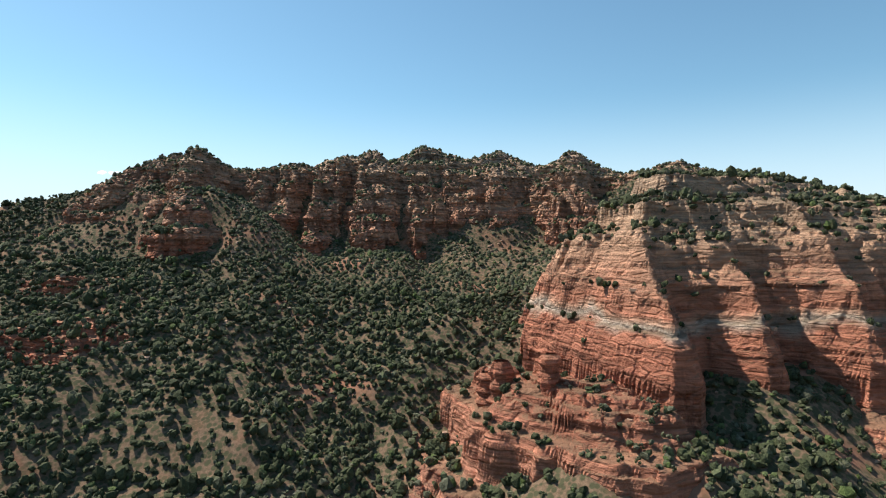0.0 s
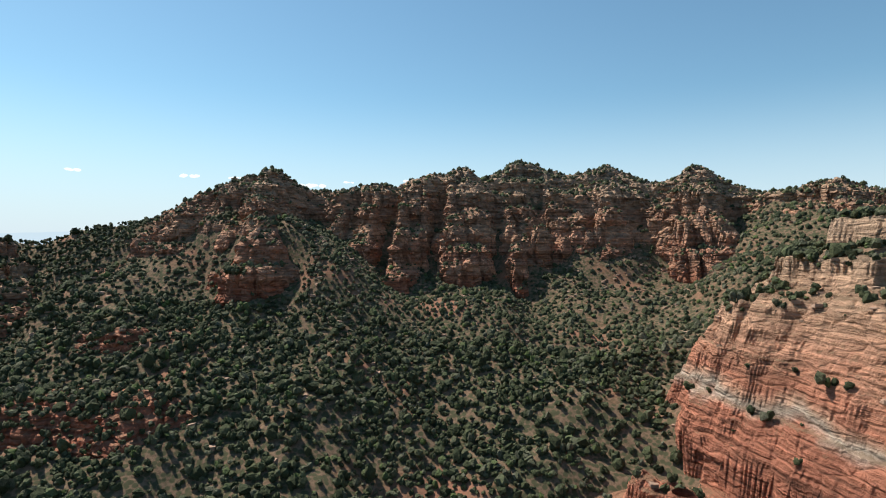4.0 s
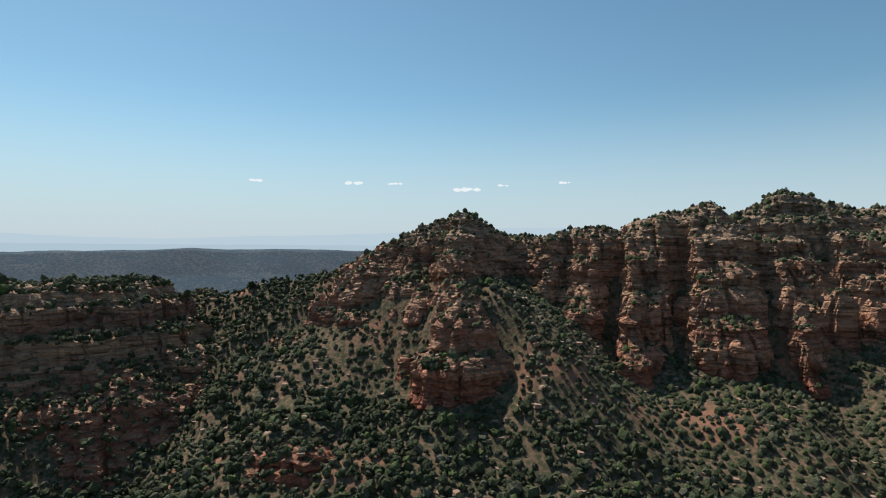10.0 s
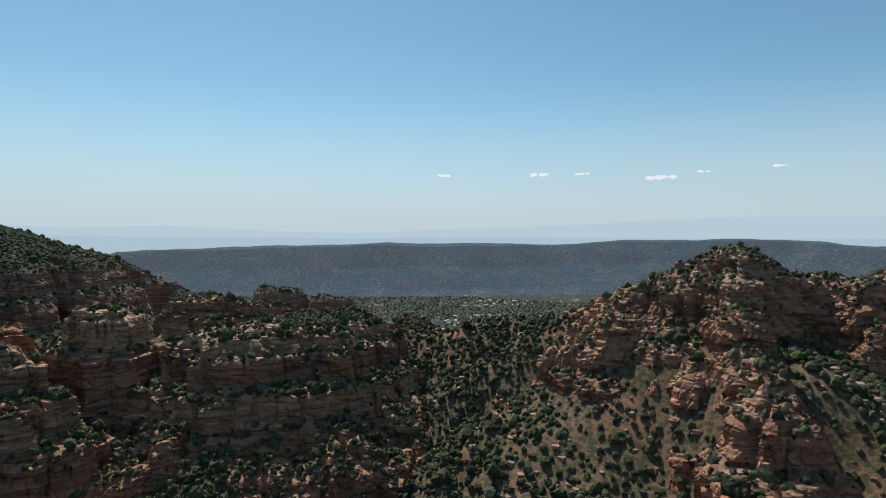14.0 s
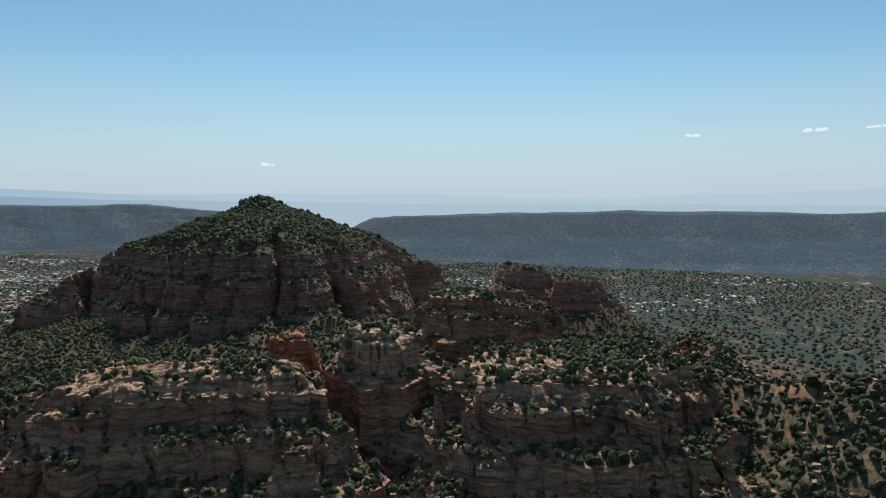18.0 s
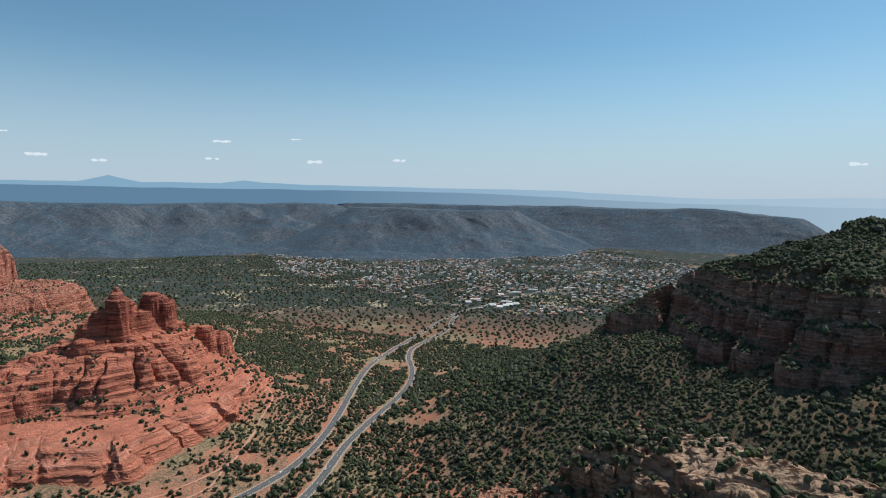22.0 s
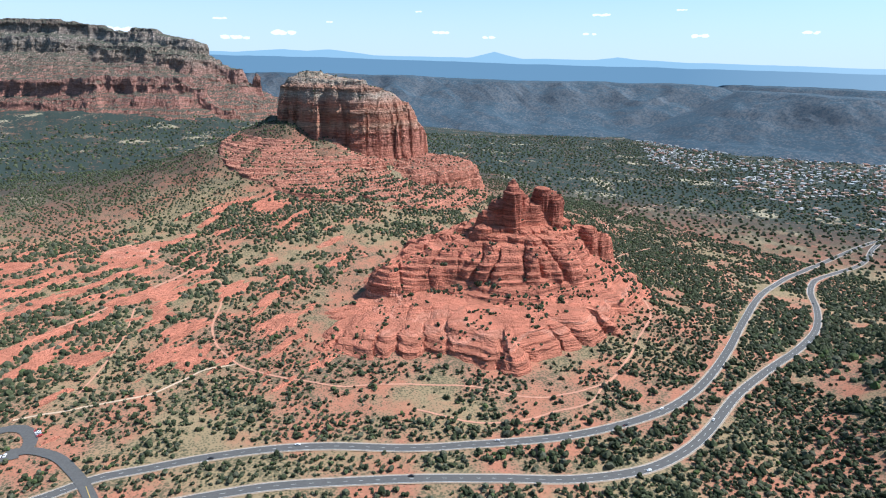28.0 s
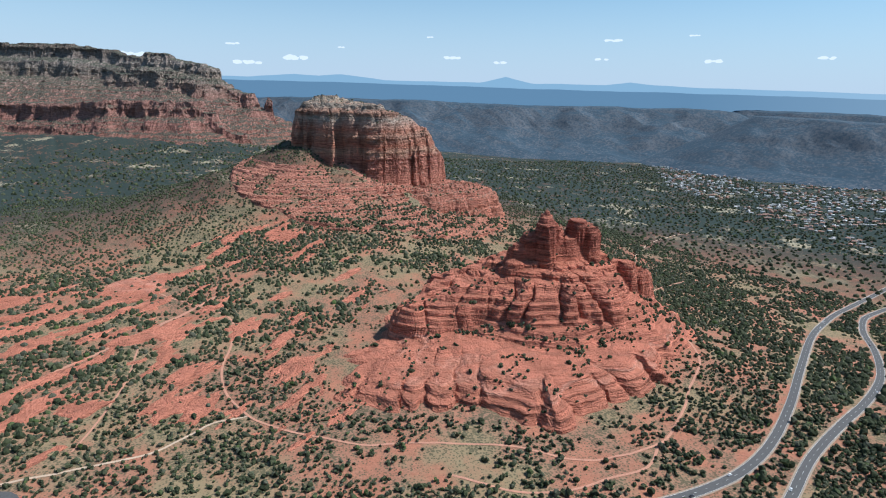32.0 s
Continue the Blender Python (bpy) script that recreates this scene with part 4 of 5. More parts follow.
rock("bell_shaped_rock", fan(bell_z, -745, -520, 330, 600, 300, 540), bell_rock, "bell-shaped red slickrock butte with twin spires", "butte",
     [("apron", 37, "stepped red slickrock apron"), ("shelf", 70, "rounded red slickrock shelf"), ("shoulder", 112, "rounded columns of red rock"), ("spire", 999, "dark red rock spires")], height=bell_z, amp=1.5, scale=2.0, chips=0.3)
rock("flat_topped_butte", fan(court_z, -860, -1180, 380, 500, 310, 600), court_rock, "massive flat-topped red sandstone butte with sheer walls", "butte",
     [("apron", 82, "red slickrock ramps"), ("pedestal", 105, ""), ("lower_wall", 175, "sheer red wall"), ("upper_wall", 240, "banded red and cream wall"), ("cap", 999, "pale ledged cap with scrub")], height=court_z, amp=2.0, scale=2.2, chips=0.5)
rock("far_cliff", strips(lee_z, -1400, -3850, 500, -3850, 380, 1750, 300, 600), lee_rock, "red and cream cliff walls under wooded slopes", "cliff",
     [("slope", 130, ""), ("lower_wall", 262, "red cliff wall"), ("upper_wall", 400, "cream and grey cliff wall"), ("cap", 999, "wooded top")], 8, height=lee_z, amp=7.0, scale=5.0)

px, py = np.meshgrid(np.arange(-640, -110, 2.6), np.arange(-1010, -400, 2.6), indexing="ij")
pz = shelf_z(px, py)
tagged(sheet("bare_rock", px, py, pz, (pz > ground_z(px, py) - 0.6) & (inside(px, py, BELL_FOOT) < 4), bell_rock), "low red slickrock shelves bare of scrub", "bare rock", kind="structure")

MESA_TABLE = [(0, 0), (110, 8), (190, 48), (320, 122), (560, 222), (840, 300), (3000, 900)]
for k, (spine, box) in enumerate((
    ([(-1600, -4300, 246), (-2500, -3450, 242), (-3200, -2800, 240), (-3750, -2200, 242)], (-1100, -4700, -4300, -1500)),
    ([(-3450, -1650, 225), (-3560, -1280, 222), (-3780, -900, 218)], (-2700, -2300, -4600, -200)),
    ([(-4300, -2300, 243), (-4420, -1400, 240), (-4420, -500, 236), (-4350, 200, 230), (-4300, 700, 190)], (-3400, -3100, -4760, 1300)),
    ([(-3650, 1750, 150), (-3100, 2250, 178), (-2500, 2850, 190), (-1900, 3350, 186), (-1300, 3700, 215), (-800, 4000, 225), (100, 4100, 165)], (-4500, 1000, 700, 4700)),
)):
    mx, my = np.meshgrid(np.linspace(box[0], box[2], 150), np.linspace(box[1], box[3], 150), indexing="ij")
    mz = mesa_z(spine, MESA_TABLE, 130 + 9 * k)(mx, my)
    tagged(rock("mesa", (mx, my, mz), hazed_mesa_wood, "long flat-topped mesa under dark juniper woods", "mesa", [("slope", max(p[2] for p in spine) - 45, ""), ("rim", 999, "level wooded rim")], 10), group="mesas round the valley")


def solid_z(x, y):
    """The top of whatever lies here: ground or rock."""
    z = ground_z(x, y)
    for box, height in (((-290, 330, 300, 570), ridge_z), ((-20, 300, 140, 440), promontory_z), ((-760, -130, -30, 510), west_rocks_z), ((-1290, -630, 0, 660), hill_z),
                        ((-1130, -790, 645, 985), twin_z), ((-1075, -415, -850, -190), bell_z), ((-1240, -480, -1560, -800), court_z)):
        m = (x > box[0]) & (x < box[1]) & (y > box[2]) & (y < box[3])
        if m.any():
            z[m] = np.maximum(z[m], height(x[m], y[m]))
    return z


def slope_at(x, y, z, e=1.5):
    return np.hypot(solid_z(x + e, y) - z, solid_z(x, y + e) - z) / e


# ---- roads and trails ----
white_paint = plain_material("white_road_paint", (0.6, 0.58, 0.54), 0.7)
yellow_paint = plain_material("yellow_road_paint", (0.55, 0.36, 0.08), 0.7)
gravel = plain_material("pale_verge_gravel", (0.36, 0.27, 0.19))
trail_dirt = plain_material("orange_trail_dirt", (0.5, 0.24, 0.15))
pale_dirt = plain_material("pale_trail_dirt", (0.55, 0.4, 0.27))


def ribbon(name, pts, half, lift, material, shift=0.0, gaps=None, parent=None, step=6.0):
    """A flat band along a line; gaps: (painted, bare) metres for a broken line."""
    p = smooth_line(pts, step)
    tan = np.gradient(p[:, :2], axis=0)
    tan /= np.linalg.norm(tan, axis=1)[:, None]
    side = np.stack([-tan[:, 1], tan[:, 0]], 1)
    cols = np.array([-half, 0, half]) + shift
    X = p[:, 0][:, None] + side[:, 0][:, None] * cols
    Y = p[:, 1][:, None] + side[:, 1][:, None] * cols
    base = ground_z(p[:, 0], p[:, 1])
    Z = (base[:, None] + lift) * np.ones_like(X)
    keep = None
    if gaps:
        run = np.concatenate([[0], np.cumsum(np.hypot(*np.diff(p[:, :2], axis=0).T))])
        keep = np.zeros((len(p), 3), bool)
        on = (run % sum(gaps)) < gaps[0]
        keep[:, 1] = on & np.concatenate([[False], on[:-1]])
    ob = sheet(name, X, Y, Z, keep, material, True)
    if parent:
        ob.parent = parent
    return ob


for line in (WEST_ROAD, EAST_ROAD):
    road = tagged(ribbon("road", line, 4.5, 0.5, asphalt), "grey two-lane asphalt carriageway with white lines", "road", kind="structure")
    ribbon("verge", line, 5.8, 0.42, gravel, parent=road)
    for k in (-4.1, 4.1):
        ribbon("edge_line", line, 0.14, 0.56, white_paint, k, parent=road)
    ribbon("centre_line", line, 0.12, 0.56, white_paint, 0.0, (3.5, 9.0), road, 1.5)
link = tagged(ribbon("road", [(-240, -337), (-238, -358), (-234, -380), (-228, -402), (-219, -425), (-203, -444), (-186, -452)], 4.4, 0.6, asphalt), "asphalt side road to a car park", "road", kind="structure")
ribbon("centre_line", [(-239, -345), (-236, -374)], 0.25, 0.66, yellow_paint, parent=link)
lot = tagged(ribbon("car_park", [(-197, -442), (-203, -462), (-196, -484), (-180, -490), (-160, -480), (-158, -458), (-172, -446), (-195, -444)], 5.2, 0.62, asphalt), "looped asphalt car park round a planted island", "car park", kind="structure")
TRAILS = [
    (1.25, trail_dirt, [(-1196, -605), (-1090, -575), (-1019, -547), (-975, -505), (-950, -465), (-905, -410), (-859, -355), (-815, -330), (-787, -318), (-755, -300), (-728, -288), (-700, -277), (-676, -272), (-634, -276), (-593, -294), (-560, -330), (-520, -360), (-480, -385), (-449, -402), (-425, -430), (-406, -452), (-390, -478), (-380, -501), (-372, -545), (-375, -580), (-384, -613), (-405, -660), (-420, -721), (-400, -770), (-353, -851)]),
    (1.3, pale_dirt, [(-190, -502), (-207, -500), (-248, -491), (-280, -486), (-301, -487), (-325, -496), (-350, -505), (-380, -501)]),
    (1.2, trail_dirt, [(-676, -272), (-640, -255), (-600, -262), (-560, -268), (-520, -290), (-490, -330)]),
    (1.0, trail_dirt, [(-240, -520), (-262, -560), (-290, -620), (-310, -690)]),
    (2.5, trail_dirt, [(-180, -640), (-250, -690), (-330, -740), (-420, -800)]),
    (1.2, pale_dirt, [(-1100, -640), (-1250, -760), (-1450, -860), (-1700, -900)]),
]
for half, mat, line in TRAILS:
    tagged(ribbon("trail", line, half, 0.35, mat), "worn bare-earth footpath through scrub", "trail", kind="structure")

# ---- scrub and trees ----
ICO = (1 + 5**0.5) / 2
ICO_V = np.array([(-1, ICO, 0), (1, ICO, 0), (-1, -ICO, 0), (1, -ICO, 0), (0, -1, ICO), (0, 1, ICO), (0, -1, -ICO), (0, 1, -ICO), (ICO, 0, -1), (ICO, 0, 1), (-ICO, 0, -1), (-ICO, 0, 1)]) / math.hypot(1, ICO)
ICO_F = np.array([[int(c, 16) for c in f] for f in "0b5 051 017 07a 0ab 159 5b4 ba2 a76 718 394 342 326 368 389 495 24b 62a 867 981".split()])


def lump_cloud(rng, count, spread, size, flat=0.8):
    """One bush: a handful of ragged lumps."""
    vs, fs = [], []
    for k in range(count):
        v = ICO_V * (1 + rng.uniform(-0.42, 0.36, (12, 1))) * size * rng.uniform(0.7, 1.15)
        v = v * (1, 1, flat)
        a, r = rng.uniform(0, 2 * math.pi), spread * math.sqrt(rng.uniform(0, 1)) * (k > 0)
        v = v + (r * math.cos(a), r * math.sin(a), size * flat * 0.55 + (rng.uniform(0, spread * 0.7) if k else 0))
        fs.append(ICO_F + 12 * k), vs.append(v)
    return np.concatenate(vs), np.concatenate(fs)


def scatter(name, x, y, z, size, protos, material, label, category, rng):
    """Joined growth: a copy of a random bush shape at each place."""
    pick = rng.randint(0, len(protos), len(x))
    turn = rng.uniform(0, 2 * math.pi, len(x))
    vs, fs, base = [], [], 0
    for k, (v, f) in enumerate(protos):
        m = pick == k
        c, s = np.cos(turn[m])[:, None], np.sin(turn[m])[:, None]
        sz = size[m][:, None]
        px, py = v[:, 0] * c - v[:, 1] * s, v[:, 0] * s + v[:, 1] * c
        p = np.stack([px * sz + x[m][:, None], py * sz + y[m][:, None], v[:, 2] * sz * 0.95 + z[m][:, None] - 0.1], -1)
        n = len(p)
        vs.append(p.reshape(-1, 3))
        fs.append((f[None] + (base + np.arange(n) * len(v))[:, None, None]).reshape(-1, 3))
        base += n * len(v)
    ob = new(name, mesh_of(name, np.concatenate(vs), np.concatenate(fs), material))
    return tagged(ob, label, category, kind="stuff")


def places(rng, x0, x1, y0, y1, step):
    x, y = np.meshgrid(np.arange(x0, x1, step), np.arange(y0, y1, step), indexing="ij")
    x, y = x.ravel(), y.ravel()
    return x + rng.uniform(-0.5, 0.5, x.size) * step, y + rng.uniform(-0.5, 0.5, x.size) * step


ROADS_CLEAR = [(line, 8.5) for line in (WEST_ROAD, EAST_ROAD)] + [(t[2], t[0] + 1.0) for t in TRAILS] + [([(-240, -337), (-234, -380), (-219, -425), (-203, -444)], 8), ([(-197, -442), (-203, -462), (-196, -484), (-180, -490), (-160, -480), (-158, -458), (-172, -446), (-195, -444)], 8)]


def clear_of_roads(x, y):
    ok = np.ones(x.size, bool)
    for line, gap in ROADS_CLEAR:
        ok &= near_line(x, y, line) > gap
    return ok


def low_lump(rng):
    """A far bush: a ragged dome of six sides."""
    a = np.arange(6) * math.pi / 3
    ring = np.stack([np.cos(a), np.sin(a), np.full(6, 0.0)], 1) * rng.uniform(0.75, 1.1, (6, 1))
    mid = np.stack([np.cos(a + 0.5), np.sin(a + 0.5), np.full(6, 0.75)], 1) * (0.75, 0.75, 1) * rng.uniform(0.75, 1.2, (6, 1))
    v = np.concatenate([ring, mid, [(rng.uniform(-0.2, 0.2), rng.uniform(-0.2, 0.2), rng.uniform(1.1, 1.5))]])
    f = []
    for k in range(6):
        n = (k + 1) % 6
        f += [(k, n, 6 + k), (n, 6 + n, 6 + k), (6 + k, 6 + n, 12)]
    return v, np.array(f)


rng = np.random.RandomState(11)
near_bushes = [lump_cloud(rng, 3, 0.85, 0.68, 0.75 + 0.3 * (k % 3)) for k in range(14)]
mid_bushes = [lump_cloud(rng, 3, 0.62, 0.56, 0.8 + 0.2 * (k % 3)) for k in range(10)]
far_bushes = [low_lump(rng) for k in range(10)]

# the upland bowl, its slopes and ledges
x, y = places(rng, -520, 320, 120, 560, 2.8)
z = solid_z(x, y)
sl = slope_at(x, y, z)
cover = np.interp(x, [-330, -110, 10, 80], [1.25, 1.2, 1.0, 0.8]) + 0.6 * fbm(x, y, 45, 3, 200)
odds = cover * np.interp(sl, [0.8, 1.5, 3.0], [1, 0.6, 0.08])
bare = (x > -20) & (y < 420) & (promontory_z(x, y) > ground_z(x, y) + 0.5)
slab = (x < -330) & (y < 330) & (west_rocks_z(x, y) > ground_z(x, y) + 1.5)
odds = odds * np.where(bare, np.interp(z, [150, 190], [0.3, 0.8]), 1) * np.where(slab, np.where(z > 186, 0.3, 0.8), 1)
m = (rng.uniform(0, 1, x.size) < odds) & ((z > 45) | (x < -300))
size = rng.uniform(1.0, 2.1, m.sum()) * np.where(rng.uniform(0, 1, m.sum()) < 0.15, 1.5, 1.0) * np.interp(sl[m], [0.6, 1.8], [1, 0.55])
x, y, z = x[m], y[m], z[m]
close = (y < 330) | (x < -250)
scatter("upland_scrub", x[close], y[close], z[close], size[close], near_bushes, juniper, "dense dark green juniper and oak scrub on the slopes", "scrub", rng)
scatter("ridge_scrub", x[~close], y[~close], z[~close], size[~close] * 0.8, far_bushes, juniper, "dark green scrub on the ledges of the ridge", "scrub", rng)

# the plain: thick in hollows, thin on grass and bare rock
x, y = places(rng, -1420, 100, -1000, 250, 5.0)
k = ~((x > -520) & (y > 120)) & ~((x < -480) & (y > 40))
x, y = x[k], y[k]
z = solid_z(x, y)
sl = slope_at(x, y, z)
hollow = fbm(x, y, 130, 4, 210)
odds = np.clip(0.82 + 0.6 * hollow + 0.75 * fbm(x, y, 24, 2, 212), 0.05, 0.98) * np.interp(sl, [0.4, 0.8, 1.5], [1, 0.5, 0.02])
bell_d = inside(x, y, BELL_FOOT)
odds = np.clip(odds * np.interp(y, [-420, -160], [1, 1.5]), 0, 0.97)
odds = odds * np.interp(bell_d, [-30, 10, 40], [1, 0.5, 0.4]) * np.where(bell_d > 5, fbm(x, y, 22, 2, 216) > 0.15, 1)
bench = inside(x, y, BELL_SHELF)
odds = np.where((bench > -30) & (bench < 2) & (sl < 1.0), 0.95 * (fbm(x, y, 18, 2, 217) > -0.15), odds)
bald = (x > -640) & (y < -400) & (bell_d < 0)
odds = odds * np.where(bald & (shelf_z(x, y) > ground_z(x, y) + 0.1), 0.12, 1)
odds = np.where((x < -700) & (y > -100), np.maximum(odds, 0.75 * (sl < 1)), odds)
m = (rng.uniform(0, 1, x.size) < odds) & clear_of_roads(x, y)
x, y, z = x[m], y[m], z[m]
size = rng.uniform(1.1, 2.5, x.size) * np.where(rng.uniform(0, 1, x.size) < 0.25, 1.5, 1.0) * np.interp(y, [-300, -220], [1, 1.25])
close = np.hypot(x + 480, y + 230) < 420
scatter("plain_scrub", x[close], y[close], z[close], size[close] * 1.25, mid_bushes, juniper, "scattered dark green junipers on red soil", "scrub", rng)
scatter("distant_scrub", x[~close], y[~close], z[~close], size[~close] * 1.25, far_bushes, juniper, "scattered dark green junipers on red soil", "scrub", rng)

# thick scrub between the spur and the pyramid hill
x, y = places(rng, -1420, -470, 40, 420, 4.2)
k = (x < -520) | (y < 120)
x, y = x[k], y[k]
z = solid_z(x, y)
m = rng.uniform(0, 1, x.size) < np.clip(0.92 + 0.25 * fbm(x, y, 60, 3, 214), 0.2, 1) * np.interp(slope_at(x, y, z), [0.8, 1.4, 2.2], [1, 0.5, 0.04])
scatter("slope_scrub", x[m], y[m], z[m], rng.uniform(1.5, 2.8, m.sum()), far_bushes, juniper, "close dark scrub on the lower slopes", "scrub", rng)
x, y = places(rng, -1300, -100, -1560, -1000, 6.5)
z = solid_z(x, y)
m = rng.uniform(0, 1, x.size) < np.clip(0.8 + 0.7 * fbm(x, y, 45, 3, 218), 0.05, 0.95) * np.where(solid_z(x, y) > ground_z(x, y) + 1.0, 0.25, 1.0) * np.interp(slope_at(x, y, z), [0.7, 1.2, 2.0], [1, 0.4, 0.03])
scatter("butte_scrub", x[m], y[m], z[m], rng.uniform(1.4, 3.0, m.sum()), far_bushes, juniper, "dark scrub on the talus below the butte", "scrub", rng)
# farther out
x, y = places(rng, -2700, 400, -2300, 2500, 18.0)
k = (x < -1420) | (y < -1560) | ((y < -1000) & ((x < -1300) | (x > -100))) | (y > 560) | (x > 320) | ((y > 250) & (x < -520))
x, y = x[k], y[k]
z = solid_z(x, y)
sl = slope_at(x, y, z, 3)
odds = np.clip(0.75 + 0.4 * fbm(x, y, 170, 3, 220), 0.15, 1) * np.interp(sl, [0.6, 1.0, 2.0], [1, 0.6, 0.03])
m = rng.uniform(0, 1, x.size) < odds
scatter("far_woods", x[m], y[m], z[m], rng.uniform(2.4, 5.6, m.sum()), far_bushes, juniper, "dark juniper woods spread over the flats", "woods", rng)
# the wooded pyramid hill
x, y = places(rng, -1250, -660, 420, 1000, 6.0)
z = solid_z(x, y)
sl = slope_at(x, y, z)
m = rng.uniform(0, 1, x.size) < 0.85 * np.interp(sl, [0.7, 1.2, 2.0], [1, 0.5, 0.03])
scatter("hill_woods", x[m], y[m], z[m], rng.uniform(1.5, 2.8, m.sum()), far_bushes, juniper, "dense dark scrub on the hill", "scrub", rng)

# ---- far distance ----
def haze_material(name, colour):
    # black surface that only emits: haze or daylight on far things given as glow
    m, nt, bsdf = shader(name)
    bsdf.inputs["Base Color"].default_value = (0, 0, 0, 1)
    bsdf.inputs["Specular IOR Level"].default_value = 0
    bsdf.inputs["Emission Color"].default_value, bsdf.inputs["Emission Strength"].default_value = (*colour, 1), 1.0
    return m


# crest of the far ranges: bearing (degrees to the left of +y) and height over the eye's level
CREST = [(0, 1.4), (8.5, 1.6), (13.5, 1.5), (24, 1.0), (30, 0.7), (39, 0.45), (45, 0.2), (52, 0.3), (58, 0.55), (63, 0.75), (70, 0.45), (77, 0.55), (85, 0.25), (90, 0.35), (100, 0.75), (110, 0.8), (121, 0.95), (126, 1.05), (128, 1.12), (130, 1.36), (132, 1.1), (138.5, 1.1), (140, 1.4), (141, 1.62), (142, 1.36), (143.2, 1.05), (152, 1.05), (156, 1.42), (158, 1.25), (160, 1.35), (164, 1.05), (170, 1.0), (200, 1.2), (260, 1.5), (320, 1.3), (360, 1.4)]
TABLELAND = [(60, -0.3), (90, -0.2), (110, 0.4), (150, 0.72), (180, 0.75), (360, -0.3)]
bear = np.linspace(0, 360, 1081)
# both rings glow, with aerial haze in their colours, paler on the sunward side
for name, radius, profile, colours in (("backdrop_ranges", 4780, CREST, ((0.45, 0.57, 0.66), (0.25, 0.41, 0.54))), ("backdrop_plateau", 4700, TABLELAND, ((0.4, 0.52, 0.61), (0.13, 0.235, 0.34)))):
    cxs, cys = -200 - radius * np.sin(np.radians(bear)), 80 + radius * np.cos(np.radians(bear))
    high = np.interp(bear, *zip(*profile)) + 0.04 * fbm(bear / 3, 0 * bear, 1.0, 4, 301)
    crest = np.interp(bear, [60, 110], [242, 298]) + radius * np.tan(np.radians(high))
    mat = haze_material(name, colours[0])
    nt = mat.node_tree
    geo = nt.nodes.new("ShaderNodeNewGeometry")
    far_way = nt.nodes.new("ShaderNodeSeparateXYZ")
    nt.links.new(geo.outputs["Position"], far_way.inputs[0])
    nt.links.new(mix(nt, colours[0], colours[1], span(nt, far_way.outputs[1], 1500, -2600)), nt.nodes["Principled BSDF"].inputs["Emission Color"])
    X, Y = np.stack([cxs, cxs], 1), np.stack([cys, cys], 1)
    tagged(sheet(name, X, Y, np.stack([np.full(1081, -400.0), crest], 1), None, mat, True), "far ranges on the horizon, a backdrop glowing pale blue with haze", "mountains", kind="structure")

# ---- building blocks for small things ----


def part(name, bm, material, parent, label=""):
    me = bpy.data.meshes.new(name)
    bm.to_mesh(me)
    bm.free()
    me.materials.append(material)
    ob = new(name, me)
    ob.parent = parent
    if label:
        ob["label"] = label
    return ob


def box(bm, x0, x1, y0, y1, z0, z1, taper=0.0, bevel=0.0):
    r = bmesh.ops.create_cube(bm, size=1.0)
    for v in r["verts"]:
        k = 1 - taper if v.co.z > 0 else 1
        v.co = Vector(((x0 + x1) / 2 + v.co.x * (x1 - x0) * k, (y0 + y1) / 2 + v.co.y * (y1 - y0) * k, z0 if v.co.z < 0 else z1))
    if bevel:
        bmesh.ops.bevel(bm, geom=list({e for v in r["verts"] for e in v.link_edges}), offset=bevel, segments=1, affect="EDGES")
    return bm


def gable(w, d, z0, rise, over=0.6):
    bm = bmesh.new()
    a, b = w / 2 + over, d / 2 + over
    pts = [(-a, -b, z0), (a, -b, z0), (a, b, z0), (-a, b, z0), (-a, 0, z0 + rise), (a, 0, z0 + rise)]
    vs = [bm.verts.new(q) for q in pts]
    for f in ((0, 1, 5, 4), (2, 3, 4, 5), (0, 4, 3), (1, 2, 5), (3, 2, 1, 0)):
        bm.faces.new([vs[i] for i in f])
    return bm


# ---- the village ----
plaster = [plain_material(n, c) for n, c in (("tan_stucco", (0.42, 0.31, 0.22)), ("brown_stucco", (0.26, 0.16, 0.11)), ("pale_stucco", (0.6, 0.54, 0.46)))]
roofing = [plain_material(n, c) for n, c in (("white_roof", (0.52, 0.5, 0.47)), ("tile_roof", (0.36, 0.2, 0.14)), ("grey_roof", (0.34, 0.32, 0.3)))]
dark_pane = plain_material("dark_window_glass", (0.03, 0.035, 0.04), 0.15)
TOWN = [(-1880, -560), (-1800, -230), (-1950, 0), (-2600, 330), (-3150, 260), (-3700, -480), (-3750, -1300), (-3450, -1900), (-2850, -1950), (-2330, -1480), (-2060, -930)]
rng = np.random.RandomState(5)


def house(w, d, h, wall, roof, pitched, label):
    thing = tagged(new("house"), label, "house", "houses of the village")
    part("wall", box(bmesh.new(), -w / 2, w / 2, -d / 2, d / 2, -1.5, h), wall, thing)
    if pitched:
        part("roof", gable(w, d, h, 2.2), roof, thing)
    else:
        bm = box(bmesh.new(), -w / 2 - 0.3, w / 2 + 0.3, -d / 2 - 0.3, d / 2 + 0.3, h, h + 0.5)
        box(bm, -w * 0.2, w * 0.1, -d * 0.2, d * 0.15, h + 0.5, h + 1.3)
        part("roof", bm, roof, thing)
    for k in (-0.25, 0.2):
        window = part("window", box(bmesh.new(), w * k - 1.2, w * k + 1.2, -d / 2 - 0.08, -d / 2 + 0.1, 1.0, 2.4), dark_pane, thing)
        part("sill", box(bmesh.new(), w * k - 1.35, w * k + 1.35, -d / 2 - 0.2, -d / 2 + 0.05, 0.88, 0.99), roof, window)
    return thing


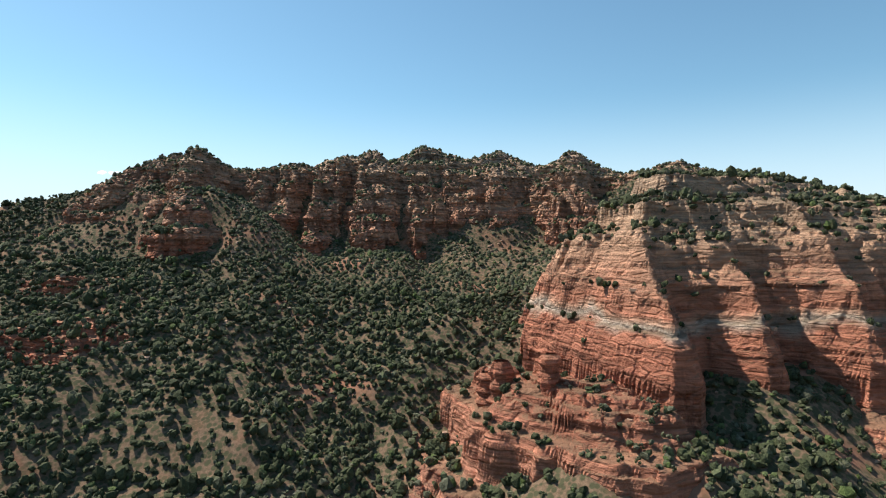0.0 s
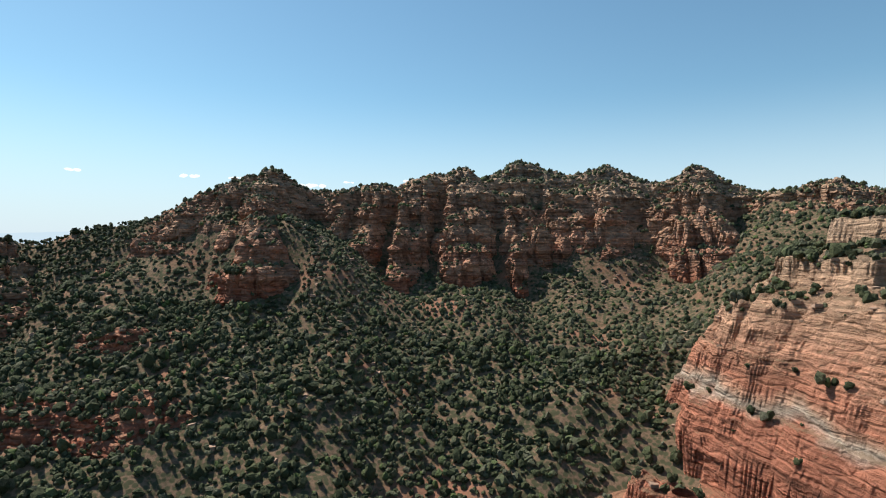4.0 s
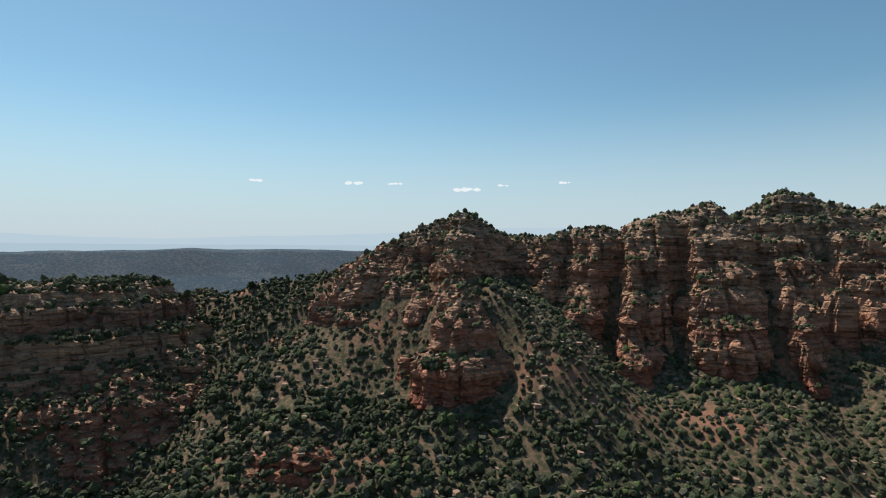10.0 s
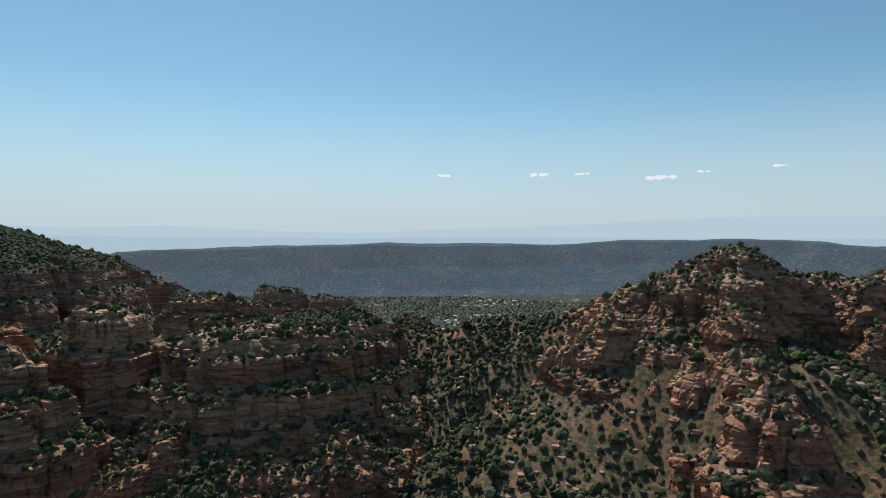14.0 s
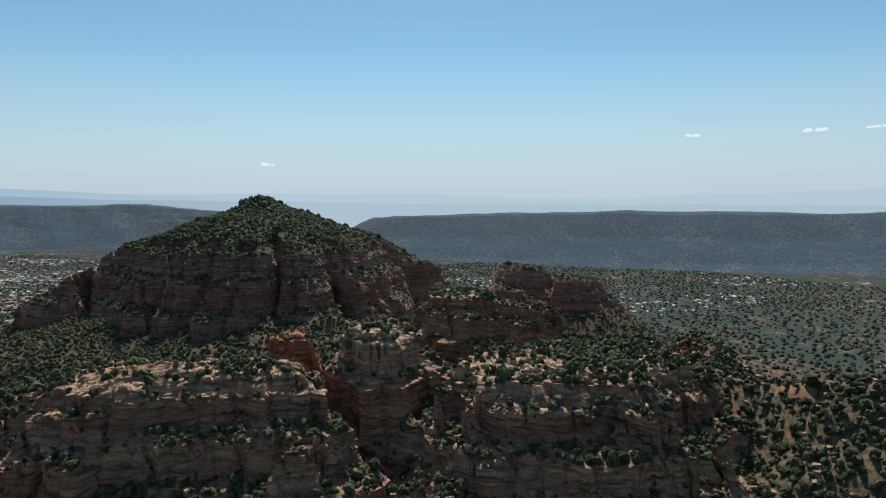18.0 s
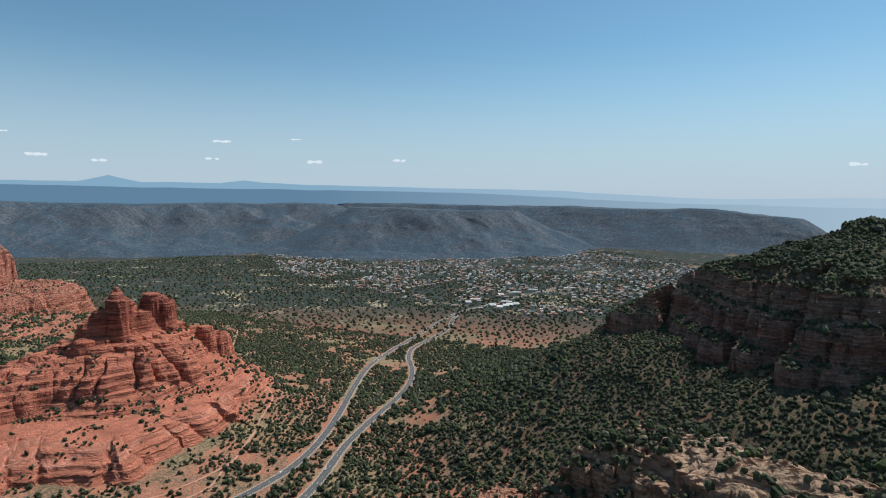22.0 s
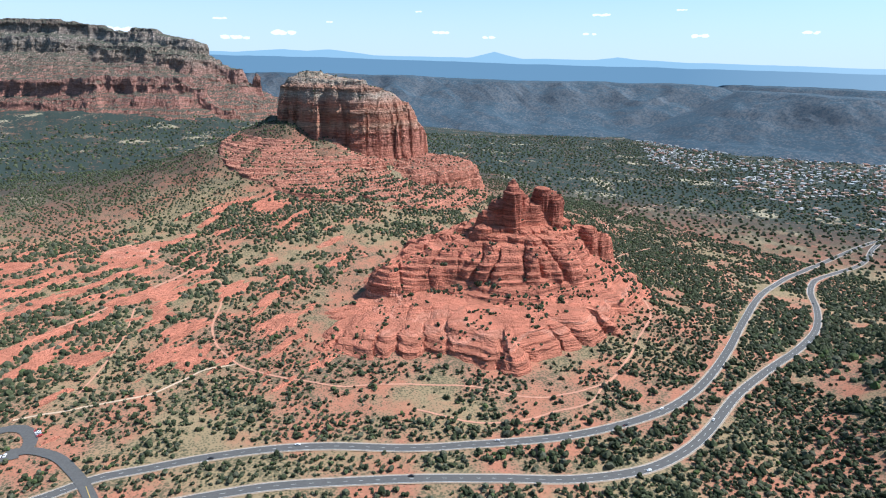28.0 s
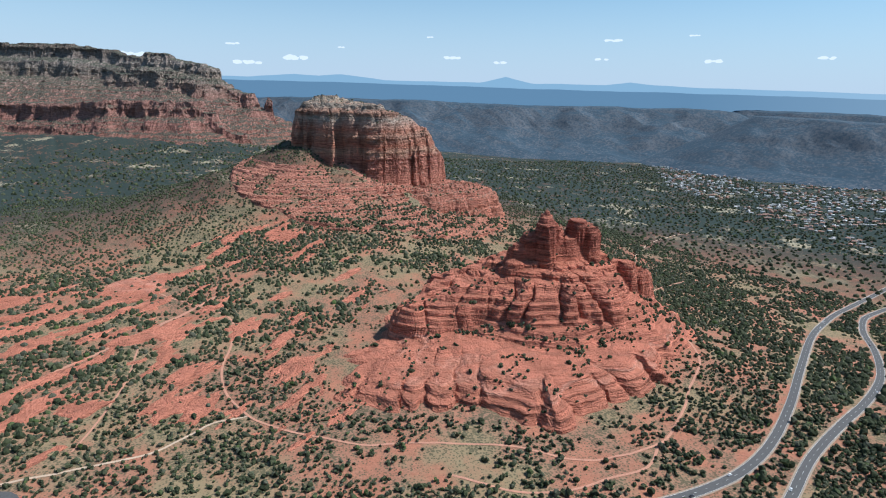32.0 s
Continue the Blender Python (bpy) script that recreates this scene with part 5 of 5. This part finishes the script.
kinds = [
    house(12, 9, 3.4, plaster[0], roofing[0], False, "low tan stucco house with a flat white roof"),
    house(13, 9, 3.2, plaster[1], roofing[1], True, "low brown stucco house with a tiled gable roof"),
    house(11, 9, 5.4, plaster[2], roofing[1], True, "two-storey pale stucco house with a tiled gable roof"),
    house(15, 8, 3.3, plaster[0], roofing[2], True, "long tan stucco house with a grey gable roof"),
    house(34, 18, 5.5, plaster[2], roofing[0], False, "large pale commercial building with a flat white roof"),
]
x, y = places(rng, -3800, -1700, -2000, 400, 26.0)
m = (inside(x, y, TOWN) > 0) & (near_line(x, y, WEST_ROAD) > 22) & (fbm(x, y, 160, 3, 400) > -0.35) & (rng.uniform(0, 1, x.size) < 0.8)
x, y = x[m], y[m]
order = np.argsort(np.hypot(x + 230, y - 150))
x, y = x[order], y[order]
z = ground_z(x, y)
first = {}
for k in range(min(len(x), 280)):
    big = near_line(x[k : k + 1], y[k : k + 1], WEST_ROAD)[0] < 75 and rng.uniform() < 0.45
    i = 4 if big else rng.randint(0, 4)
    where = pose(x[k], y[k], z[k], 0, 0, 90 * rng.randint(0, 4) + 20 + rng.uniform(-9, 9))
    if i in first:
        copy_thing(kinds[i], where)
    else:
        first[i] = True
        kinds[i].matrix_world = where
for i in range(5):
    if i not in first:
        kinds[i].matrix_world = pose(-1850 - 40 * i, -300, float(ground_z(np.array([-1850.0 - 40 * i]), np.array([-300.0]))[0]), 0, 0, 20)


def far_houses(name, x, y, roof, rng, label):
    z = ground_z(x, y)
    v, f = [], []
    base = np.array([(-1, -1, -0.3), (1, -1, -0.3), (1, 1, -0.3), (-1, 1, -0.3), (-1, -1, 1), (1, -1, 1), (1, 1, 1), (-1, 1, 1), (-1, 0, 1.45), (1, 0, 1.45)])
    quads = np.array([(0, 1, 5, 4), (1, 2, 6, 5), (2, 3, 7, 6), (3, 0, 4, 7), (4, 5, 9, 8), (6, 7, 8, 9)])
    for k in range(len(x)):
        a = radians(20 + 90 * rng.randint(0, 2) + rng.uniform(-10, 10))
        q = base * (rng.uniform(4.5, 8.5), rng.uniform(3.5, 5.5), rng.uniform(2.8, 4.6))
        v.append(np.stack([q[:, 0] * math.cos(a) - q[:, 1] * math.sin(a) + x[k], q[:, 0] * math.sin(a) + q[:, 1] * math.cos(a) + y[k], q[:, 2] + z[k]], 1))
        f.append(quads + 10 * k)
    return tagged(new(name, mesh_of(name, np.concatenate(v), np.concatenate(f), roof)), label, "houses", kind="stuff")


xr, yr = x[280:], y[280:]
split = rng.randint(0, 3, len(xr))
for i, mat in enumerate((roofing[0], roofing[1], roofing[2])):
    far_houses("far_houses", xr[split == i], yr[split == i], mat, rng, "distant low village houses among trees")
x2, y2 = places(rng, -2500, -1300, 1350, 2600, 52.0)
m = fbm(x2, y2, 260, 3, 410) > 0.05
far_houses("far_houses", x2[m], y2[m], roofing[0], rng, "distant pale houses scattered below a mesa")
xt, yt = places(rng, -3800, -1600, -2000, 450, 18.0)
m = (inside(xt, yt, TOWN) > -120) & (near_line(xt, yt, WEST_ROAD) > 14) & (rng.uniform(0, 1, xt.size) < np.clip(0.62 + 0.5 * fbm(xt, yt, 120, 3, 420), 0.1, 1))
scatter("village_trees", xt[m], yt[m], ground_z(xt[m], yt[m]), rng.uniform(2.2, 4.8, m.sum()), far_bushes, juniper, "dark round trees among the village houses", "trees", rng)

# ---- cars ----
tyre = plain_material("black_rubber", (0.02, 0.02, 0.02))
rim_metal = plain_material("wheel_metal", (0.4, 0.4, 0.42), 0.35, 1.0)
lamp_glass, lamp_red = plain_material("headlight_glass", (0.6, 0.6, 0.58), 0.1), plain_material("tail_light_plastic", (0.3, 0.01, 0.01), 0.2)
paints = [plain_material(n, c, 0.35) for n, c in (("white_car_paint", (0.75, 0.75, 0.75)), ("black_car_paint", (0.02, 0.02, 0.025)), ("red_car_paint", (0.4, 0.03, 0.03)), ("silver_car_paint", (0.45, 0.46, 0.48)))]


def car(paint, label):
    thing = tagged(new("car"), label, "car", "cars on the road")
    part("body", box(bmesh.new(), -2.3, 2.3, -0.92, 0.92, 0.35, 0.95, 0.04, 0.12), paint, thing)
    part("cabin", box(bmesh.new(), -1.3, 1.0, -0.8, 0.8, 0.93, 1.42, 0.2, 0.08), dark_pane, thing)
    part("roof", box(bmesh.new(), -1.0, 0.72, -0.68, 0.68, 1.4, 1.48, 0.08), paint, thing)
    for px in (-1.45, 1.45):
        for py in (-0.82, 0.82):
            bm = bmesh.new()
            bmesh.ops.create_cone(bm, cap_ends=True, segments=14, radius1=0.34, radius2=0.34, depth=0.22, matrix=pose(px, py, 0.34, 90))
            wheel = part("wheel", bm, tyre, thing)
            bm = bmesh.new()
            bmesh.ops.create_cone(bm, cap_ends=True, segments=10, radius1=0.2, radius2=0.17, depth=0.25, matrix=pose(px, py, 0.34, 90))
            part("rim", bm, rim_metal, wheel, "grey metal rim")
    for py in (-0.62, 0.62):
        part("headlight", box(bmesh.new(), 2.24, 2.33, py - 0.2, py + 0.2, 0.62, 0.8, 0, 0.02), lamp_glass, thing, "clear headlight")
        part("tail_light", box(bmesh.new(), -2.33, -2.24, py - 0.2, py + 0.2, 0.66, 0.82, 0, 0.02), lamp_red, thing, "red tail light")
    return thing


garage = [car(paints[0], "white car on the asphalt"), car(paints[1], "black car on the asphalt"), car(paints[2], "red car on the asphalt"), car(paints[3], "silver car on the asphalt")]
placed = set()


def put_car(i, x, y, turn, lift):
    where = pose(x, y, float(ground_z(np.array([x]), np.array([y]))[0]) + lift, 0, 0, turn)
    if i in placed:
        copy_thing(garage[i], where)
    else:
        placed.add(i)
        garage[i].matrix_world = where


for line, stops in ((WEST_ROAD, ((0.075, 1), (0.1, 0), (0.205, 1), (0.225, 0), (0.41, 0), (0.43, 0), (0.62, 3), (0.16, 3))), (EAST_ROAD, ((0.04, 3), (0.2, 1), (0.31, 0), (0.38, 0), (0.54, 3), (0.66, 1)))):
    p = smooth_line(line, 3.0)
    for k, (s, i) in enumerate(stops):
        a, b = p[int(s * (len(p) - 2))], p[int(s * (len(p) - 2)) + 1]
        t = math.atan2(b[1] - a[1], b[0] - a[0])
        off = 2.5 if k % 2 else -2.5
        put_car(i, a[0] - math.sin(t) * off, a[1] + math.cos(t) * off, math.degrees(t), 0.52)
for k, i in enumerate((2, 3, 0, 2, 0, 0, 1)):
    if k < 4:
        put_car(i, -209 + 0.6 * k, -463 - 3.2 * k, 10, 0.64)
    else:
        put_car(i, -186 + 3.4 * (k - 4), -446 + 1.0 * (k - 4), 70, 0.64)

# ---- clouds, low and far ----
# the clouds' sunlit white is an even emission, not lit by the sun
cloud_glow = haze_material("glowing_cloud", (0.76, 0.83, 0.87))
rng = np.random.RandomState(9)
for yaw, high, wide in ((37.5, 5.8, 58), (28.5, 5.8, 64), (24.7, 5.8, 48), (17.7, 5.3, 88), (14.3, 5.7, 40), (8.1, 5.9, 50), (76.9, 3.5, 60), (131.5, 5.55, 56), (125, 5.94, 30), (123.1, 3.9, 64), (115.6, 4.15, 52), (132.5, 4.0, 44), (141.3, 3.56, 48), (145.3, 3.9, 60), (147.5, 5.6, 26), (155.3, 4.5, 30), (159.1, 3.5, 92), (163.5, 3.0, 84), (164.6, 4.45, 44), (172.5, 3.2, 92), (176.6, 3.25, 60)):
    dist = 4600
    cx, cy, cz = -150 - dist * math.sin(radians(yaw)), 100 + dist * math.cos(radians(yaw)), 235 + dist * math.tan(radians(high))
    vs, fs = [], []
    for k in range(7):
        q = ICO_V * (1 + rng.uniform(-0.2, 0.2, (12, 1))) * rng.uniform(0.25, 0.5) * wide
        q = q * (0.9, 0.9, 0.42)
        t = rng.uniform(-1.0, 1.0) * wide
        q = q + (t * math.cos(radians(yaw)), t * math.sin(radians(yaw)), rng.uniform(-0.04, 0.08) * wide)
        vs.append(q), fs.append(ICO_F + 12 * k)
    ob = new("cloud", mesh_of("cloud", np.concatenate(vs), np.concatenate(fs), cloud_glow, True))
    ob.location = (cx, cy, cz)
    tagged(ob, "small thin white fair-weather cloud", "cloud", "clouds over the horizon", "structure")

# ---- loose rock ----
rng = np.random.RandomState(21)


def chunk(rng):
    """A split block of sandstone."""
    v = np.array([(a, b, c) for a in (-1, 1) for b in (-1, 1) for c in (-0.5, 1)], float) * rng.uniform(0.55, 1.15, (8, 3)) * (1.2, 0.9, 0.7)
    f = np.array([(0, 1, 3), (0, 3, 2), (4, 6, 7), (4, 7, 5), (0, 4, 5), (0, 5, 1), (2, 3, 7), (2, 7, 6), (1, 5, 7), (1, 7, 3)])
    return v, f


boulder_stone = plain_material("boulder_sandstone", (0.3, 0.19, 0.13))
chunks = [chunk(rng) for k in range(14)]
x, y = places(rng, -420, 300, 150, 500, 4.0)
z = solid_z(x, y)
sl = slope_at(x, y, z)
odds = 0.46 * np.clip((z - 118) / 50, 0.06, 1) * np.interp(sl, [0.25, 0.6, 1.4, 2.2], [0.2, 1, 0.8, 0.1]) * np.clip(0.7 + 1.0 * fbm(x, y, 40, 3, 430), 0.05, 1.5)
m = rng.uniform(0, 1, x.size) < odds
tagged(scatter("talus_boulders", x[m], y[m], z[m] - 0.1, rng.uniform(0.4, 1.0, m.sum()) ** 2 * 1.3 + 0.25, chunks, boulder_stone, "tan sandstone boulders strewn down the slope", "boulders", rng), kind="stuff")
x, y = places(rng, -1120, -640, -1120, -880, 5.0)
z = solid_z(x, y)
m = rng.uniform(0, 1, x.size) < 0.35 * np.clip((z - 28) / 40, 0, 1)
scatter("butte_boulders", x[m], y[m], z[m], rng.uniform(0.6, 2.0, m.sum()), chunks, boulder_stone, "grey and tan boulders on the talus below the butte", "boulders", rng)


def pillar(x, y, foot, top, r, seed, label):
    """A free-standing rock pillar: stacked beds with necks between them."""
    rg = np.random.RandomState(seed)
    n, m = 22, 20
    zs = np.linspace(0, 1, n)
    prof = r * (1.5 - 0.75 * zs) * (1 + 0.16 * np.sin(zs * 31 + seed)) * np.where(zs > 0.86, 1.15, 1.0) * np.sqrt(np.clip((1.04 - zs) * 12, 0.05, 1))
    a = np.linspace(0, 2 * math.pi, m + 1)
    wob = 1 + 0.18 * vnoise(np.cos(a)[None] * 2 + seed, np.sin(a)[None] * 2 + zs[:, None] * 5, seed) + 0.1 * vnoise(np.cos(a)[None] * 5, np.sin(a)[None] * 5 + zs[:, None] * 14, seed + 2)
    X = x + prof[:, None] * wob * np.cos(a) + zs[:, None] * rg.uniform(-1.5, 1.5)
    Y = y + prof[:, None] * wob * np.sin(a)
    Z = foot + (top - foot) * zs[:, None] + 0 * a
    tagged(sheet("rock_pillar", X, Y, Z, None, prom_rock), label, "rock pillar", "pillars below the cliff")


pillar(34.2, 194, 98, 130.5, 3.4, 4, "slender red sandstone pillar with a capstone")
pillar(22, 210, 100, 125, 4.4, 7, "stout red sandstone pillar")
pillar(17, 214, 100, 120, 3.6, 12, "low leaning red sandstone pillar")

# ---- single trees ----
bark = plain_material("juniper_bark", (0.13, 0.09, 0.065))


def tree(rng, label):
    thing = tagged(new("juniper_tree"), label, "tree", "junipers on the ridge")
    bm = bmesh.new()
    bmesh.ops.create_cone(bm, cap_ends=True, segments=7, radius1=0.26, radius2=0.12, depth=2.0, matrix=Matrix.Translation((0, 0, 0.7)))
    for k in range(3):
        a = 2.1 * k + rng.uniform(0, 1)
        bmesh.ops.create_cone(bm, cap_ends=True, segments=5, radius1=0.1, radius2=0.04, depth=1.5, matrix=pose(0.4 * math.cos(a), 0.4 * math.sin(a), 1.6, 40 * math.sin(a), -40 * math.cos(a), 0))
    part("trunk", bm, bark, thing)
    vs, fs = [], []
    for k in range(11):
        a, h = rng.uniform(0, 2 * math.pi), rng.uniform(0.9, 3.6)
        r = 1.25 * math.sin(min(1, (4.3 - h) / 2.4) * math.pi / 2) * math.sqrt(rng.uniform(0.1, 1))
        q = ICO_V * (1 + rng.uniform(-0.32, 0.32, (12, 1))) * rng.uniform(0.45, 0.8) * (1, 1, 0.85)
        vs.append(q + (r * math.cos(a), r * math.sin(a), h)), fs.append(ICO_F + 12 * k)
    ob = new("crown", mesh_of("crown", np.concatenate(vs), np.concatenate(fs), juniper))
    ob.parent = thing
    return thing


forms = [tree(rng, "dark green juniper with a ragged crown") for k in range(4)]
cands = []
for (ax, ay, az), (bx, by, bz) in zip(RIDGE[:14], RIDGE[1:15]):
    for k in range(6):
        t = rng.uniform()
        cands.append((ax + (bx - ax) * t + rng.uniform(-5, 5), ay + (by - ay) * t + rng.uniform(-16, 6)))
for k in range(110):
    cands.append((rng.uniform(10, 150), rng.uniform(150, 205)))
cands = np.array(cands)
cz = solid_z(cands[:, 0].copy(), cands[:, 1].copy())
cs = slope_at(cands[:, 0], cands[:, 1], cz)
ok = np.where(cs < 1.3)[0]
for n, k in enumerate(ok):
    where = pose(cands[k, 0], cands[k, 1], cz[k] - 0.2, 0, 0, rng.uniform(0, 360)) @ Matrix.Scale(rng.uniform(0.6, 0.95), 4)
    if n < 4:
        forms[n].matrix_world = where
    else:
        copy_thing(forms[rng.randint(0, 4)], where)
